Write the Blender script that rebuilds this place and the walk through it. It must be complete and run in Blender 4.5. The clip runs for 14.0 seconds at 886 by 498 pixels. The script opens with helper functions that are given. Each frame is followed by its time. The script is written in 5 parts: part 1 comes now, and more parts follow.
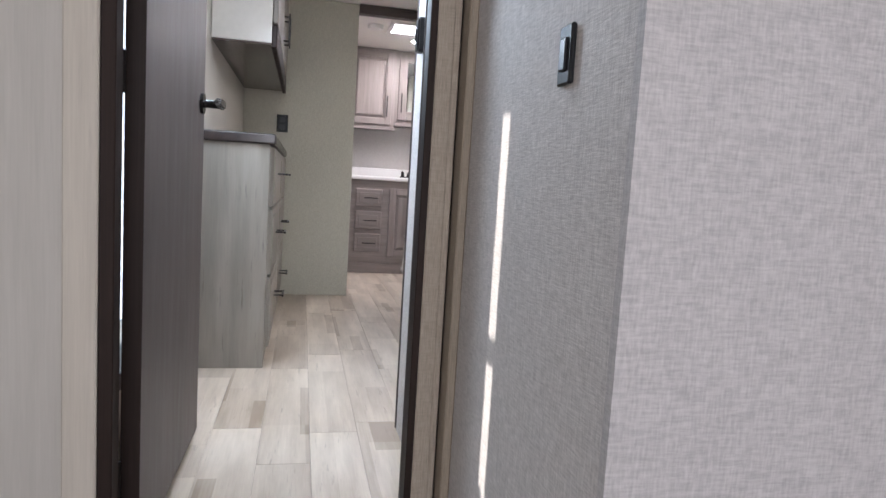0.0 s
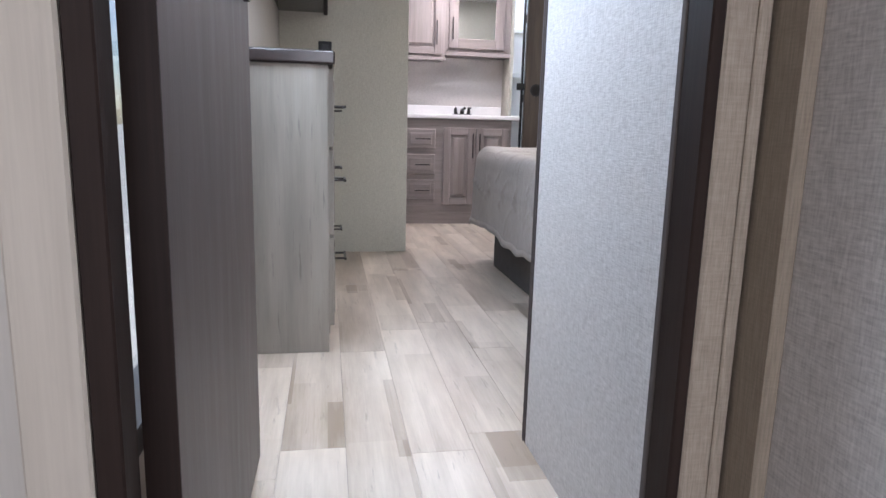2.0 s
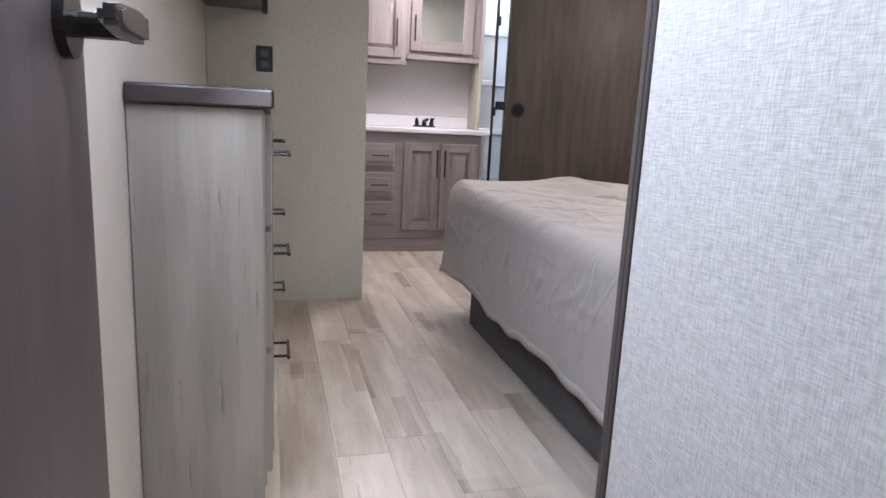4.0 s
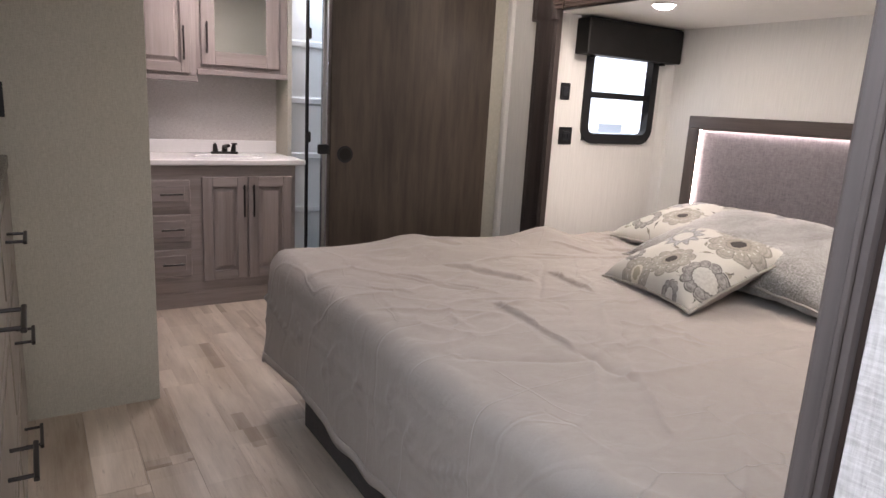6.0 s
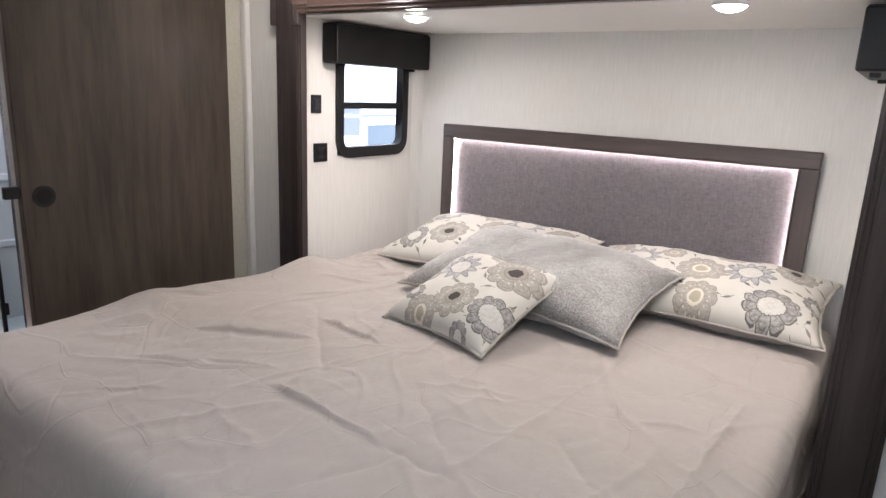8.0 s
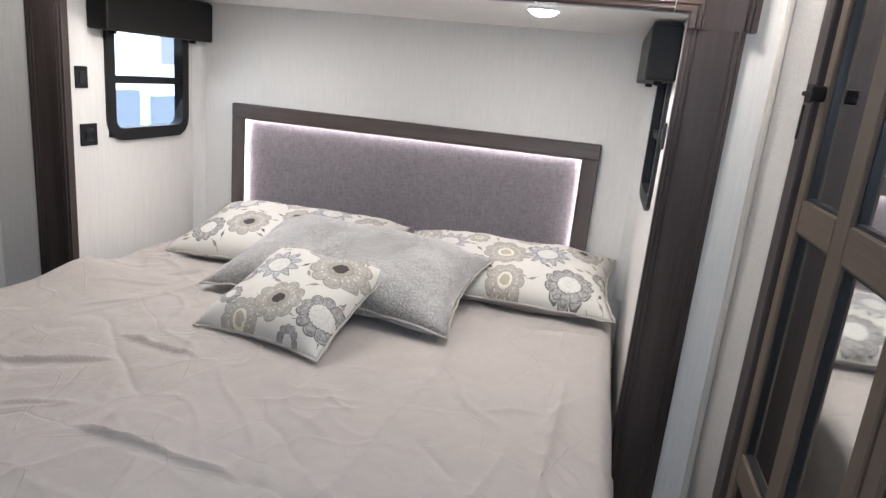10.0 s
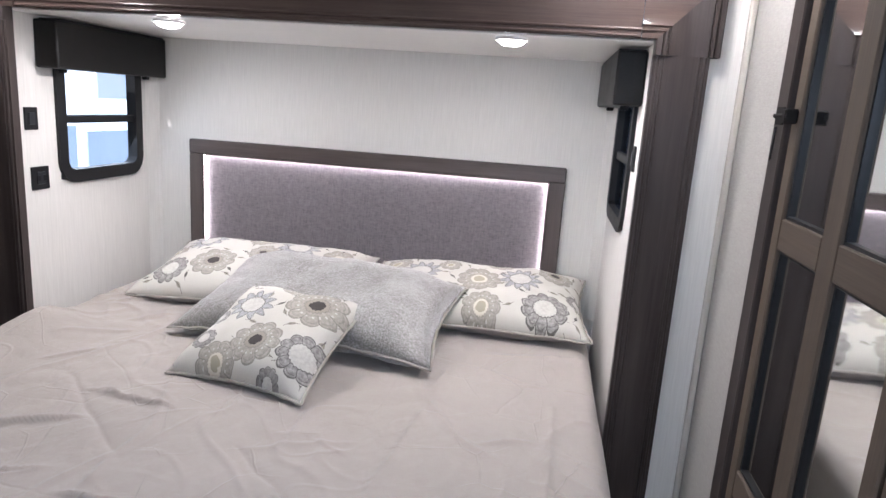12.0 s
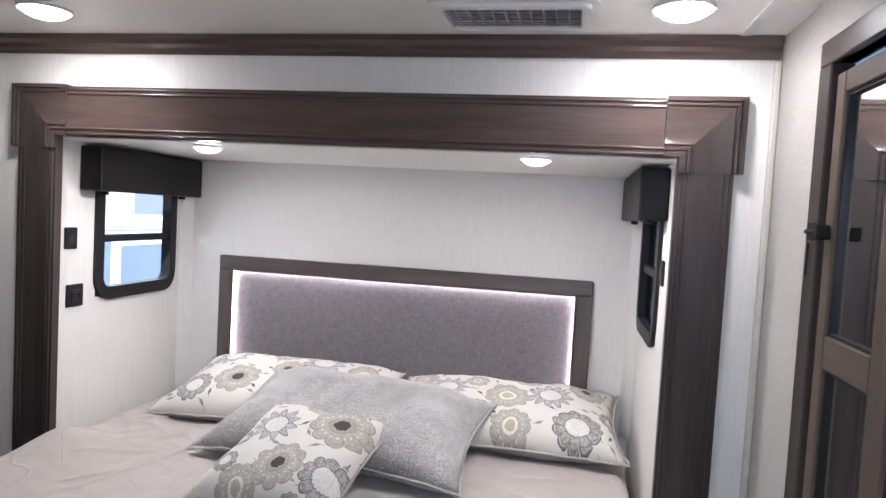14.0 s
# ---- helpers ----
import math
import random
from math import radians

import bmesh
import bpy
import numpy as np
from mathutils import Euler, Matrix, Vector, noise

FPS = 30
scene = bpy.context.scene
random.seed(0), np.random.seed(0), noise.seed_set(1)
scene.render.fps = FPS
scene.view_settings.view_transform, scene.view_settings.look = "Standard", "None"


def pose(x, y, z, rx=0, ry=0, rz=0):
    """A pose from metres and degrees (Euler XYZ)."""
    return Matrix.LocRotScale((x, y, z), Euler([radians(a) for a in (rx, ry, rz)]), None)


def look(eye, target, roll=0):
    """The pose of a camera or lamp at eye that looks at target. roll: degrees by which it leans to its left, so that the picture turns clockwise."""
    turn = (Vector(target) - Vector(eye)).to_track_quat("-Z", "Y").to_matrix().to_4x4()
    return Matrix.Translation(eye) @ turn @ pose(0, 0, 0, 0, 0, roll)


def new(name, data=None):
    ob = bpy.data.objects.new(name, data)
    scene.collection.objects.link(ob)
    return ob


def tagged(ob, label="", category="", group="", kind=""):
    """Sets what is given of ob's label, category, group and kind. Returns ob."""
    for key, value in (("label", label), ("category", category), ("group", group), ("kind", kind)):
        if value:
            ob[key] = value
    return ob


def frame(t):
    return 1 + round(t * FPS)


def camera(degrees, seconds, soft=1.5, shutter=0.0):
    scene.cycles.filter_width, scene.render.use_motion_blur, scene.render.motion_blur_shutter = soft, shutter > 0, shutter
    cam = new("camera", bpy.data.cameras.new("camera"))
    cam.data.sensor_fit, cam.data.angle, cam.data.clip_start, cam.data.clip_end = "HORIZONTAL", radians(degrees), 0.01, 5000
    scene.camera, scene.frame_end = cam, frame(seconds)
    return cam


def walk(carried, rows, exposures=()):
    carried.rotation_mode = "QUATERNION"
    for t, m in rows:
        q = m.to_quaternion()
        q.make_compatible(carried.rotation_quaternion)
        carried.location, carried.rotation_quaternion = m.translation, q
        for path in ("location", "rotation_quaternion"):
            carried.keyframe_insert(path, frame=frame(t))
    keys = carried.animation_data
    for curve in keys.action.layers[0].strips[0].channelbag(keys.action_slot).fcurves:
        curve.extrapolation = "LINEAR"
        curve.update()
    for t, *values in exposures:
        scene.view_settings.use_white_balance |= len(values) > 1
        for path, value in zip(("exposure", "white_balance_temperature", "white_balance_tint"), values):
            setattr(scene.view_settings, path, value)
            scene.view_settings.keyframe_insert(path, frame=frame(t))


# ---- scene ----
cam = camera(68.6, 14.0)
PATH = [
    (0, (0.776, 1.076, 0.796), (1.207, 3.02, 0.6), 3.5),
    (0.5, (0.709, 1.139, 0.758), (1.049, 3.083, 0.432), 3.4),
    (1, (0.69, 1.3, 0.735), (0.963, 3.246, 0.367), 3.2),
    (1.5, (0.685, 1.506, 0.734), (0.954, 3.452, 0.358), 2.5),
    (2, (0.644, 1.712, 0.735), (0.992, 3.647, 0.368), 1.5),
    (2.2, (0.619, 1.783, 0.742), (1.053, 3.698, 0.366), 3.0),
    (4.3, (0.664, 2.466, 0.974), (1.211, 4.346, 0.563), 2.8),
    (4.5, (0.65, 2.523, 1.016), (1.25, 4.383, 0.591), 3.1),
    (5, (0.647, 2.624, 1.111), (1.409, 4.424, 0.685), 3.6),
    (5.5, (0.669, 2.747, 1.155), (1.55, 4.489, 0.72), 3.9),
    (6, (0.739, 2.939, 1.188), (1.79, 4.586, 0.759), 3.2),
    (6.5, (0.802, 3.036, 1.25), (2.039, 4.545, 0.808), 3.4),
    (7, (0.826, 3.102, 1.279), (2.237, 4.445, 0.828), 3.6),
    (7.5, (0.84, 3.187, 1.333), (2.393, 4.356, 0.861), 3.3),
    (8, (0.883, 3.227, 1.36), (2.48, 4.335, 0.887), 2.5),
    (8.5, (0.898, 3.28, 1.375), (2.554, 4.291, 0.891), 2.2),
    (9, (0.872, 3.362, 1.417), (2.622, 4.16, 0.87), 3.2),
    (9.2, (0.846, 3.393, 1.405), (2.642, 4.09, 0.869), 4.1),
    (11.3, (0.885, 3.517, 1.412), (2.8, 3.788, 0.905), 4.7),
    (11.5, (0.867, 3.537, 1.414), (2.787, 3.81, 0.924), 4.1),
    (12, (0.863, 3.545, 1.417), (2.796, 3.825, 0.987), 3.9),
    (12.5, (0.878, 3.536, 1.421), (2.821, 3.844, 1.061), 3.7),
    (13, (0.897, 3.535, 1.422), (2.846, 3.863, 1.119), 3.6),
    (13.5, (0.89, 3.554, 1.431), (2.846, 3.915, 1.224), 3.1),
    (14, (0.873, 3.562, 1.434), (2.835, 3.938, 1.331), 3.2),
]
EXPOSURES = [
    (0.0, 0.75, 6300, 12), (1.5, 0.85, 6300, 13), (2.0, 0.87, 6100, 14), (4.5, 0.55, 6450, 19), (5.0, 0.26, 6700, 20),
    (5.5, 0.27, 6650, 19), (6.0, 0.17, 6950, 19), (6.5, 0.09, 6950, 19), (7.0, 0.4, 6900, 17), (7.5, 0.33, 6850, 17),
    (8.5, 0.35, 6250, 13), (9.0, 0.26, 6250, 12), (11.5, 0.38, 6050, 15), (14.0, 0.33, 6000, 16),
]
walk(cam, [(t, look(eye, target, roll)) for t, eye, target, roll in PATH], EXPOSURES)

# ---- world and light ----
world = bpy.data.worlds.new("world")
scene.world = world
world.use_nodes = True
_sky = world.node_tree.nodes.new("ShaderNodeTexSky")
_sky.sky_type, _sky.sun_disc = "NISHITA", False
_sky.sun_elevation, _sky.sun_rotation = radians(45.1), radians(-64.6)
_bg = world.node_tree.nodes["Background"]
world.node_tree.links.new(_sky.outputs[0], _bg.inputs[0])
_bg.inputs[1].default_value = 0.075
SUN_WAY = Vector((0.612, -0.318, -0.680))
sun = new("sun", bpy.data.lights.new("sun", "SUN"))
sun.data.energy, sun.data.angle, sun.data.color = 5.0, radians(0.5), (1, 0.95, 0.88)
sun.matrix_world = look((-3, 5, 4), Vector((-3, 5, 4)) + SUN_WAY)


def area(name, place, target, w, h, watts, color=(1, 1, 1)):
    lamp = new(name, bpy.data.lights.new(name, "AREA"))
    lamp.data.shape, lamp.data.size, lamp.data.size_y = "RECTANGLE", w, h
    lamp.data.energy, lamp.data.color = watts, color
    lamp.matrix_world = look(place, target)
    return lamp


def disk_lamp(name, place, watts, size=0.1, color=(1, 0.95, 0.9)):
    lamp = new(name, bpy.data.lights.new(name, "AREA"))
    lamp.data.shape, lamp.data.size = "DISK", size
    lamp.data.energy, lamp.data.color = watts, color
    lamp.matrix_world = pose(*place)
    return lamp


CEIL = 1.945
LAMPS_ROOM = ((2.45, 5.02), (2.47, 3.335))
LAMPS_SLIDE = ((2.83, 4.74), (2.81, 3.67))
for lx, ly in LAMPS_ROOM:
    disk_lamp("room_lamp_light", (lx, ly, CEIL - 0.034), 2.5)
for lx, ly in LAMPS_SLIDE:
    disk_lamp("slide_lamp_light", (lx, ly, 1.592), 4.3, 0.06)
disk_lamp("bath_lamp_light", (1.66, 6.42, CEIL - 0.034), 5.0, color=(1, 0.9, 0.92))
area("bath_skylight_light", (1.534, 6.01, CEIL - 0.012), (1.534, 6.0101, 0), 0.3, 0.3, 5, (0.95, 0.93, 1))
# Added bluish fill behind the shower glass; no fitting is modelled there.
area("shower_fill_light", (2.45, 6.9, CEIL - 0.02), (2.45, 6.9001, 0), 0.3, 0.3, 5, (0.75, 0.87, 1))
# Bluish overhead fill added for the hall wall and floor, no source known.
area("hall_fill_light", (0.78, 2.86, CEIL - 0.012), (0.78, 2.8601, 0), 0.34, 0.34, 9.5, (0.74, 0.86, 1))
# Daylight of the inferred west window, set on the room side of its shade.
area("hall_window_light", (0.405, 3.43, 1.47), (1.30, 3.05, 0.75), 0.5, 0.42, 16, (0.70, 0.84, 1))
area("slide_window_light", (3.18, 5.225, 1.28), (3.0, 4.3, 0.7), 0.4, 0.4, 1.0, (0.85, 0.93, 1))
# Added daylight fill for the entry; its window is assumed and unseen.
area("living_fill_light", (0.6, -1.15, 1.1), (0.8, 1.5, 0.8), 1.6, 1.0, 32, (0.95, 0.95, 1))


# ---- materials ----
class Nodes:
    def __init__(self, name, rough=0.6, metal=0.0):
        self.m = bpy.data.materials.new(name)
        self.m.use_nodes = True
        self.t = self.m.node_tree
        self.b = self.t.nodes["Principled BSDF"]
        self.b.inputs["Roughness"].default_value = rough
        self.b.inputs["Metallic"].default_value = metal
        self.co = self.t.nodes.new("ShaderNodeTexCoord").outputs["Object"]

    def put(self, socket, value):
        if isinstance(value, bpy.types.NodeSocket):
            self.t.links.new(value, socket)
        elif isinstance(value, tuple) and len(value) == 3 and socket.type == "RGBA":
            socket.default_value = (*value, 1)
        else:
            socket.default_value = value

    def shift(self, amount):
        """Coordinates moved by the object's random number, so that copies differ."""
        rnd = self.t.nodes.new("ShaderNodeObjectInfo").outputs["Random"]
        v = self.t.nodes.new("ShaderNodeVectorMath")
        v.operation = "SCALE"
        v.inputs[0].default_value = (amount, amount * 1.7, amount * 0.6)
        self.put(v.inputs["Scale"], rnd)
        a = self.t.nodes.new("ShaderNodeVectorMath")
        self.put(a.inputs[0], self.co)
        self.put(a.inputs[1], v.outputs[0])
        self.co = a.outputs[0]
        return rnd

    def noise(self, scale, detail=3.0, rough=0.55, dist=0.0):
        mp = self.t.nodes.new("ShaderNodeMapping")
        mp.inputs["Scale"].default_value = scale if isinstance(scale, tuple) else (scale,) * 3
        self.put(mp.inputs["Vector"], self.co)
        n = self.t.nodes.new("ShaderNodeTexNoise")
        n.inputs["Scale"].default_value = 1.0
        n.inputs["Detail"].default_value, n.inputs["Roughness"].default_value, n.inputs["Distortion"].default_value = detail, rough, dist
        self.put(n.inputs["Vector"], mp.outputs[0])
        return n.outputs["Fac"]

    def math(self, op, a, b=0.0, c=0.0, clamp=False):
        n = self.t.nodes.new("ShaderNodeMath")
        n.operation, n.use_clamp = op, clamp
        for s, v in zip(n.inputs, (a, b, c)):
            self.put(s, v)
        return n.outputs[0]

    def span(self, v, a, b, c=0.0, d=1.0):
        n = self.t.nodes.new("ShaderNodeMapRange")
        for s, w in zip(n.inputs, (v, a, b, c, d)):
            self.put(s, w)
        return n.outputs[0]

    def mix(self, f, a, b, kind="MIX"):
        n = self.t.nodes.new("ShaderNodeMix")
        n.data_type, n.blend_type = "RGBA", kind
        self.put(n.inputs["Factor"], f)
        self.put(n.inputs["A"], a)
        self.put(n.inputs["B"], b)
        return n.outputs["Result"]

    def done(self, color, rough=None, height=None, depth=0.002, strength=1.0):
        self.put(self.b.inputs["Base Color"], color)
        if rough is not None:
            self.put(self.b.inputs["Roughness"], rough)
        if height is not None:
            n = self.t.nodes.new("ShaderNodeBump")
            n.inputs["Distance"].default_value, n.inputs["Strength"].default_value = depth, strength
            self.put(n.inputs["Height"], height)
            self.put(self.b.inputs["Normal"], n.outputs[0])
        return self.m


def linen(name, light, dark, warp=420.0, bump=0.5, streak=0.0, run=60.0):
    n = Nodes(name, 0.75)
    up = n.noise((warp, warp, run), 3)
    across = n.noise((50.0, 50.0, warp), 3)
    blot = n.noise(2.5, 3)
    both = n.math("ADD", n.math("MULTIPLY", up, 0.5 + streak), n.math("MULTIPLY", across, 0.5 - streak))
    f = n.span(both, 0.33, 0.67)
    f = n.math("ADD", n.math("MULTIPLY", f, 0.8), n.math("MULTIPLY", blot, 0.2))
    return n.done(n.mix(f, dark, light), n.span(both, 0.3, 0.7, 0.82, 0.6), both, 0.0012, bump)


def wood(name, light, dark, grain="z", rough=(0.35, 0.55), scale=1.0, vary=0.0, bump=0.25, knots=0.35, length=1.3, shine=0.5, blocks=0.0, fibre=0.22):
    n = Nodes(name)
    n.b.inputs["Specular IOR Level"].default_value = shine
    rnd = n.shift(7.0) if vary else None
    a, l = 26.0 * scale, length * scale
    sc = {"x": (l, a, a), "y": (a, l, a), "z": (a, a, l)}[grain]
    fine = {"x": (6.0, 260, 260), "y": (260, 6.0, 260), "z": (260, 260, 6.0)}[grain]
    g, f = n.noise(sc, 5, 0.62, 0.15), n.noise(fine, 2)
    blot = n.noise({"x": (1.2, 6, 6), "y": (6, 1.2, 6), "z": (6, 6, 1.2)}[grain], 3)
    mixf = n.math("ADD", n.math("MULTIPLY", n.span(g, 0.3, 0.72), 0.5), n.math("MULTIPLY", n.span(f, 0.3, 0.7), fibre))
    mixf = n.math("ADD", mixf, n.math("MULTIPLY", n.span(blot, 0.3, 0.7), 0.5 - fibre))
    if vary:
        mixf = n.math("ADD", mixf, n.math("MULTIPLY", n.math("SUBTRACT", rnd, 0.5), vary))
    if blocks:
        # printed boards shorter and narrower than the plank, each of its own tone
        snap = n.t.nodes.new("ShaderNodeVectorMath")
        snap.operation = "SNAP"
        n.put(snap.inputs[0], n.co)
        snap.inputs[1].default_value = (0.128, 0.47, 9.0)
        white = n.t.nodes.new("ShaderNodeTexWhiteNoise")
        n.put(white.inputs["Vector"], snap.outputs[0])
        mixf = n.math("ADD", mixf, n.math("MULTIPLY", n.math("SUBTRACT", white.outputs["Value"], 0.5), blocks))
        # a few narrow dark strips among them
        thin = n.t.nodes.new("ShaderNodeVectorMath")
        thin.operation = "SNAP"
        n.put(thin.inputs[0], n.co)
        thin.inputs[1].default_value = (0.048, 0.46, 9.0)
        pick = n.t.nodes.new("ShaderNodeTexWhiteNoise")
        n.put(pick.inputs["Vector"], thin.outputs[0])
        mixf = n.math("SUBTRACT", mixf, n.math("MULTIPLY", n.math("GREATER_THAN", pick.outputs["Value"], 0.91), blocks * 1.1))
    col = n.mix(mixf, dark, light)
    streak = n.span(n.noise({"x": (1.9 * length, 60, 60), "y": (60, 1.9 * length, 60), "z": (60, 60, 1.9 * length)}[grain], 4, 0.7, 0.1), 0.60, 0.72)
    col = n.mix(n.math("MULTIPLY", streak, knots), col, tuple(v * 0.45 for v in dark))
    return n.done(col, n.span(g, 0.3, 0.7, *rough), n.math("ADD", g, f), 0.0006, bump)


def plain(name, color, rough=0.5, metal=0.0, vary=0.08, size=60.0, bump=0.1):
    n = Nodes(name, rough, metal)
    f = n.noise(size, 4)
    big = n.noise(size * 0.06, 3)
    f2 = n.math("ADD", n.math("MULTIPLY", f, 0.5), n.math("MULTIPLY", big, 0.5))
    lo, hi = tuple(c * (1 - vary) for c in color), tuple(min(1, c * (1 + vary)) for c in color)
    return n.done(n.mix(n.span(f2, 0.35, 0.65), lo, hi), n.span(f2, 0.3, 0.7, max(0.02, rough - 0.06), min(1, rough + 0.06)), f, 0.0004, bump)


def glowing(name, color, strength):
    m = bpy.data.materials.new(name)
    m.use_nodes = True
    b = m.node_tree.nodes["Principled BSDF"]
    b.inputs["Base Color"].default_value = (*color, 1)
    b.inputs["Emission Color"].default_value = (*color, 1)
    b.inputs["Emission Strength"].default_value = strength
    return m


def glass(name, tint=(0.9, 0.95, 1.0), rough=0.02):
    m = bpy.data.materials.new(name)
    m.use_nodes = True
    t = m.node_tree
    t.nodes.remove(t.nodes["Principled BSDF"])
    tr, gl, mx, fr = (t.nodes.new(k) for k in ("ShaderNodeBsdfTransparent", "ShaderNodeBsdfGlossy", "ShaderNodeMixShader", "ShaderNodeLayerWeight"))
    tr.inputs[0].default_value = (*tint, 1)
    gl.inputs["Roughness"].default_value = rough
    fr.inputs["Blend"].default_value = 0.5
    pw = t.nodes.new("ShaderNodeMath")
    pw.operation = "POWER"
    pw.inputs[1].default_value = 4.0
    ad = t.nodes.new("ShaderNodeMath")
    ad.operation = "MULTIPLY_ADD"
    ad.inputs[1].default_value, ad.inputs[2].default_value = 0.6, 0.04
    t.links.new(fr.outputs["Facing"], pw.inputs[0])
    t.links.new(pw.outputs[0], ad.inputs[0])
    t.links.new(ad.outputs[0], mx.inputs[0])
    t.links.new(tr.outputs[0], mx.inputs[1])
    t.links.new(gl.outputs[0], mx.inputs[2])
    t.links.new(mx.outputs[0], t.nodes["Material Output"].inputs[0])
    return m


KINDS = {"spiky": (0.0, 1.0, 0.0), "dark_eyed": (1.0, 0.0, 1.0), "pale_eyed": (1.0, 0.0, 0.0), "grey": (0.0, 0.0, 0.0)}


def floral(name, flowers):
    """Printed cotton: cream ground, the flowers given as (kind, x, y, radius), and a few small leaves."""
    n = Nodes(name, 0.85)
    flat = n.t.nodes.new("ShaderNodeVectorMath")
    flat.operation = "MULTIPLY"
    n.put(flat.inputs[0], n.co)
    flat.inputs[1].default_value = (1, 1, 0)
    mul, sub, add = (lambda a, b: n.math("MULTIPLY", a, b)), (lambda a, b: n.math("SUBTRACT", a, b)), (lambda a, b: n.math("ADD", a, b))
    lt, gt, mag = (lambda a, b: n.math("LESS_THAN", a, b)), (lambda a, b: n.math("GREATER_THAN", a, b)), (lambda a: n.math("ABSOLUTE", a))
    # the flower whose rim is nearest, its middle as origin and its radius as one
    near, kind, best = (9.0, 0.0, 0.0), (0.0, 0.0, 0.0), 9.0
    for what, fx, fy, fr in flowers:
        d = n.t.nodes.new("ShaderNodeVectorMath")
        d.operation = "MULTIPLY_ADD"
        n.put(d.inputs[0], flat.outputs[0])
        d.inputs[1].default_value, d.inputs[2].default_value = (1 / fr, 1 / fr, 0), (-fx / fr, -fy / fr, 0)
        ln = n.t.nodes.new("ShaderNodeVectorMath")
        ln.operation = "LENGTH"
        n.put(ln.inputs[0], d.outputs[0])
        closer = lt(ln.outputs["Value"], best)
        near, kind = n.mix(closer, near, d.outputs[0]), n.mix(closer, kind, KINDS[what])
        best = n.math("MINIMUM", best, ln.outputs["Value"])
    pos = n.t.nodes.new("ShaderNodeSeparateXYZ")
    n.put(pos.inputs[0], near)
    tone = n.t.nodes.new("ShaderNodeSeparateColor")
    n.put(tone.inputs[0], kind)
    beige, spiky, dark_eye = tone.outputs[0], tone.outputs[1], tone.outputs[2]
    warp = sub(n.noise(38.0, 2), 0.5)
    r = add(mul(best, 0.90), mul(warp, 0.10))
    ang = add(n.math("ARCTAN2", pos.outputs[1], pos.outputs[0]), mul(warp, 0.12))
    half = sub(5.5, mul(beige, 1.0))
    turn = mul(ang, half)
    lobe, tip = mag(n.math("COSINE", turn)), sub(1.0, mag(n.math("SINE", turn)))
    round_rim = add(0.80, mul(n.math("POWER", lobe, 0.5), 0.20))
    sharp_rim = add(0.60, mul(n.math("POWER", tip, 0.45), 0.42))
    rim = add(mul(round_rim, sub(1.0, spiky)), mul(sharp_rim, spiky))
    inside = lt(r, rim)
    mottled = n.noise(95.0, 3, 0.65)
    cream = n.mix(n.noise(300.0, 2), (0.49, 0.472, 0.425), (0.57, 0.552, 0.505))
    c_beige = n.mix(n.span(mottled, 0.3, 0.7), (0.27, 0.248, 0.212), (0.41, 0.385, 0.34))
    c_grey = n.mix(n.span(mottled, 0.3, 0.7), (0.155, 0.146, 0.138), (0.41, 0.395, 0.372))
    c_spiky = n.mix(n.span(mottled, 0.3, 0.7), (0.25, 0.25, 0.255), (0.44, 0.44, 0.445))
    petal = n.mix(beige, n.mix(spiky, c_grey, c_spiky), c_beige)
    ink = (0.075, 0.068, 0.062)
    col = n.mix(inside, cream, petal)
    soft = add(0.34, mul(sub(1.0, beige), 0.46))
    # petal outlines, gaps between petals, and a second line within each petal
    col = n.mix(mul(lt(mag(sub(r, mul(rim, 0.965))), 0.026), soft), col, ink)
    gap = mul(mul(lt(lobe, 0.13), inside), gt(r, 0.5))
    col = n.mix(mul(gap, soft), col, ink)
    inner_petal = mul(lt(mag(sub(r, mul(rim, 0.84))), 0.018), gt(lobe, 0.35))
    col = n.mix(mul(inner_petal, mul(soft, 0.7)), col, ink)
    # pale dots and the middle
    dots = mul(mul(gt(n.math("SINE", mul(ang, 18.0)), 0.55), lt(mag(sub(r, 0.60)), 0.035)), beige)
    col = n.mix(mul(dots, 0.8), col, (0.58, 0.56, 0.51))
    heart = add(0.46, mul(mag(n.math("SINE", mul(ang, 10.0))), 0.05))
    heart = sub(heart, mul(beige, 0.10))
    pale = n.mix(n.span(mottled, 0.35, 0.65), (0.47, 0.455, 0.42), (0.57, 0.555, 0.515))
    col = n.mix(lt(r, heart), col, n.mix(beige, pale, n.mix(dark_eye, (0.60, 0.56, 0.47), (0.30, 0.275, 0.23))))
    col = n.mix(mul(lt(mag(sub(r, heart)), 0.022), soft), col, ink)
    eye = lt(add(r, mul(sub(mottled, 0.5), 0.20)), 0.25)
    col = n.mix(mul(eye, beige), col, n.mix(dark_eye, (0.36, 0.33, 0.25), (0.045, 0.037, 0.034)))
    # small pointed leaves on stems, here and there on the open ground
    vor = n.t.nodes.new("ShaderNodeTexVoronoi")
    vor.voronoi_dimensions = "2D"
    vor.inputs["Scale"].default_value, vor.inputs["Randomness"].default_value = 17.0, 0.8
    n.put(vor.inputs["Vector"], flat.outputs[0])
    off = n.t.nodes.new("ShaderNodeVectorMath")
    off.operation = "SUBTRACT"
    n.put(off.inputs[0], flat.outputs[0])
    n.put(off.inputs[1], vor.outputs["Position"])
    at = n.t.nodes.new("ShaderNodeSeparateXYZ")
    n.put(at.inputs[0], off.outputs[0])
    rc = n.t.nodes.new("ShaderNodeSeparateColor")
    n.put(rc.inputs[0], vor.outputs["Color"])
    x2, y2, o2 = at.outputs[0], at.outputs[1], rc.outputs
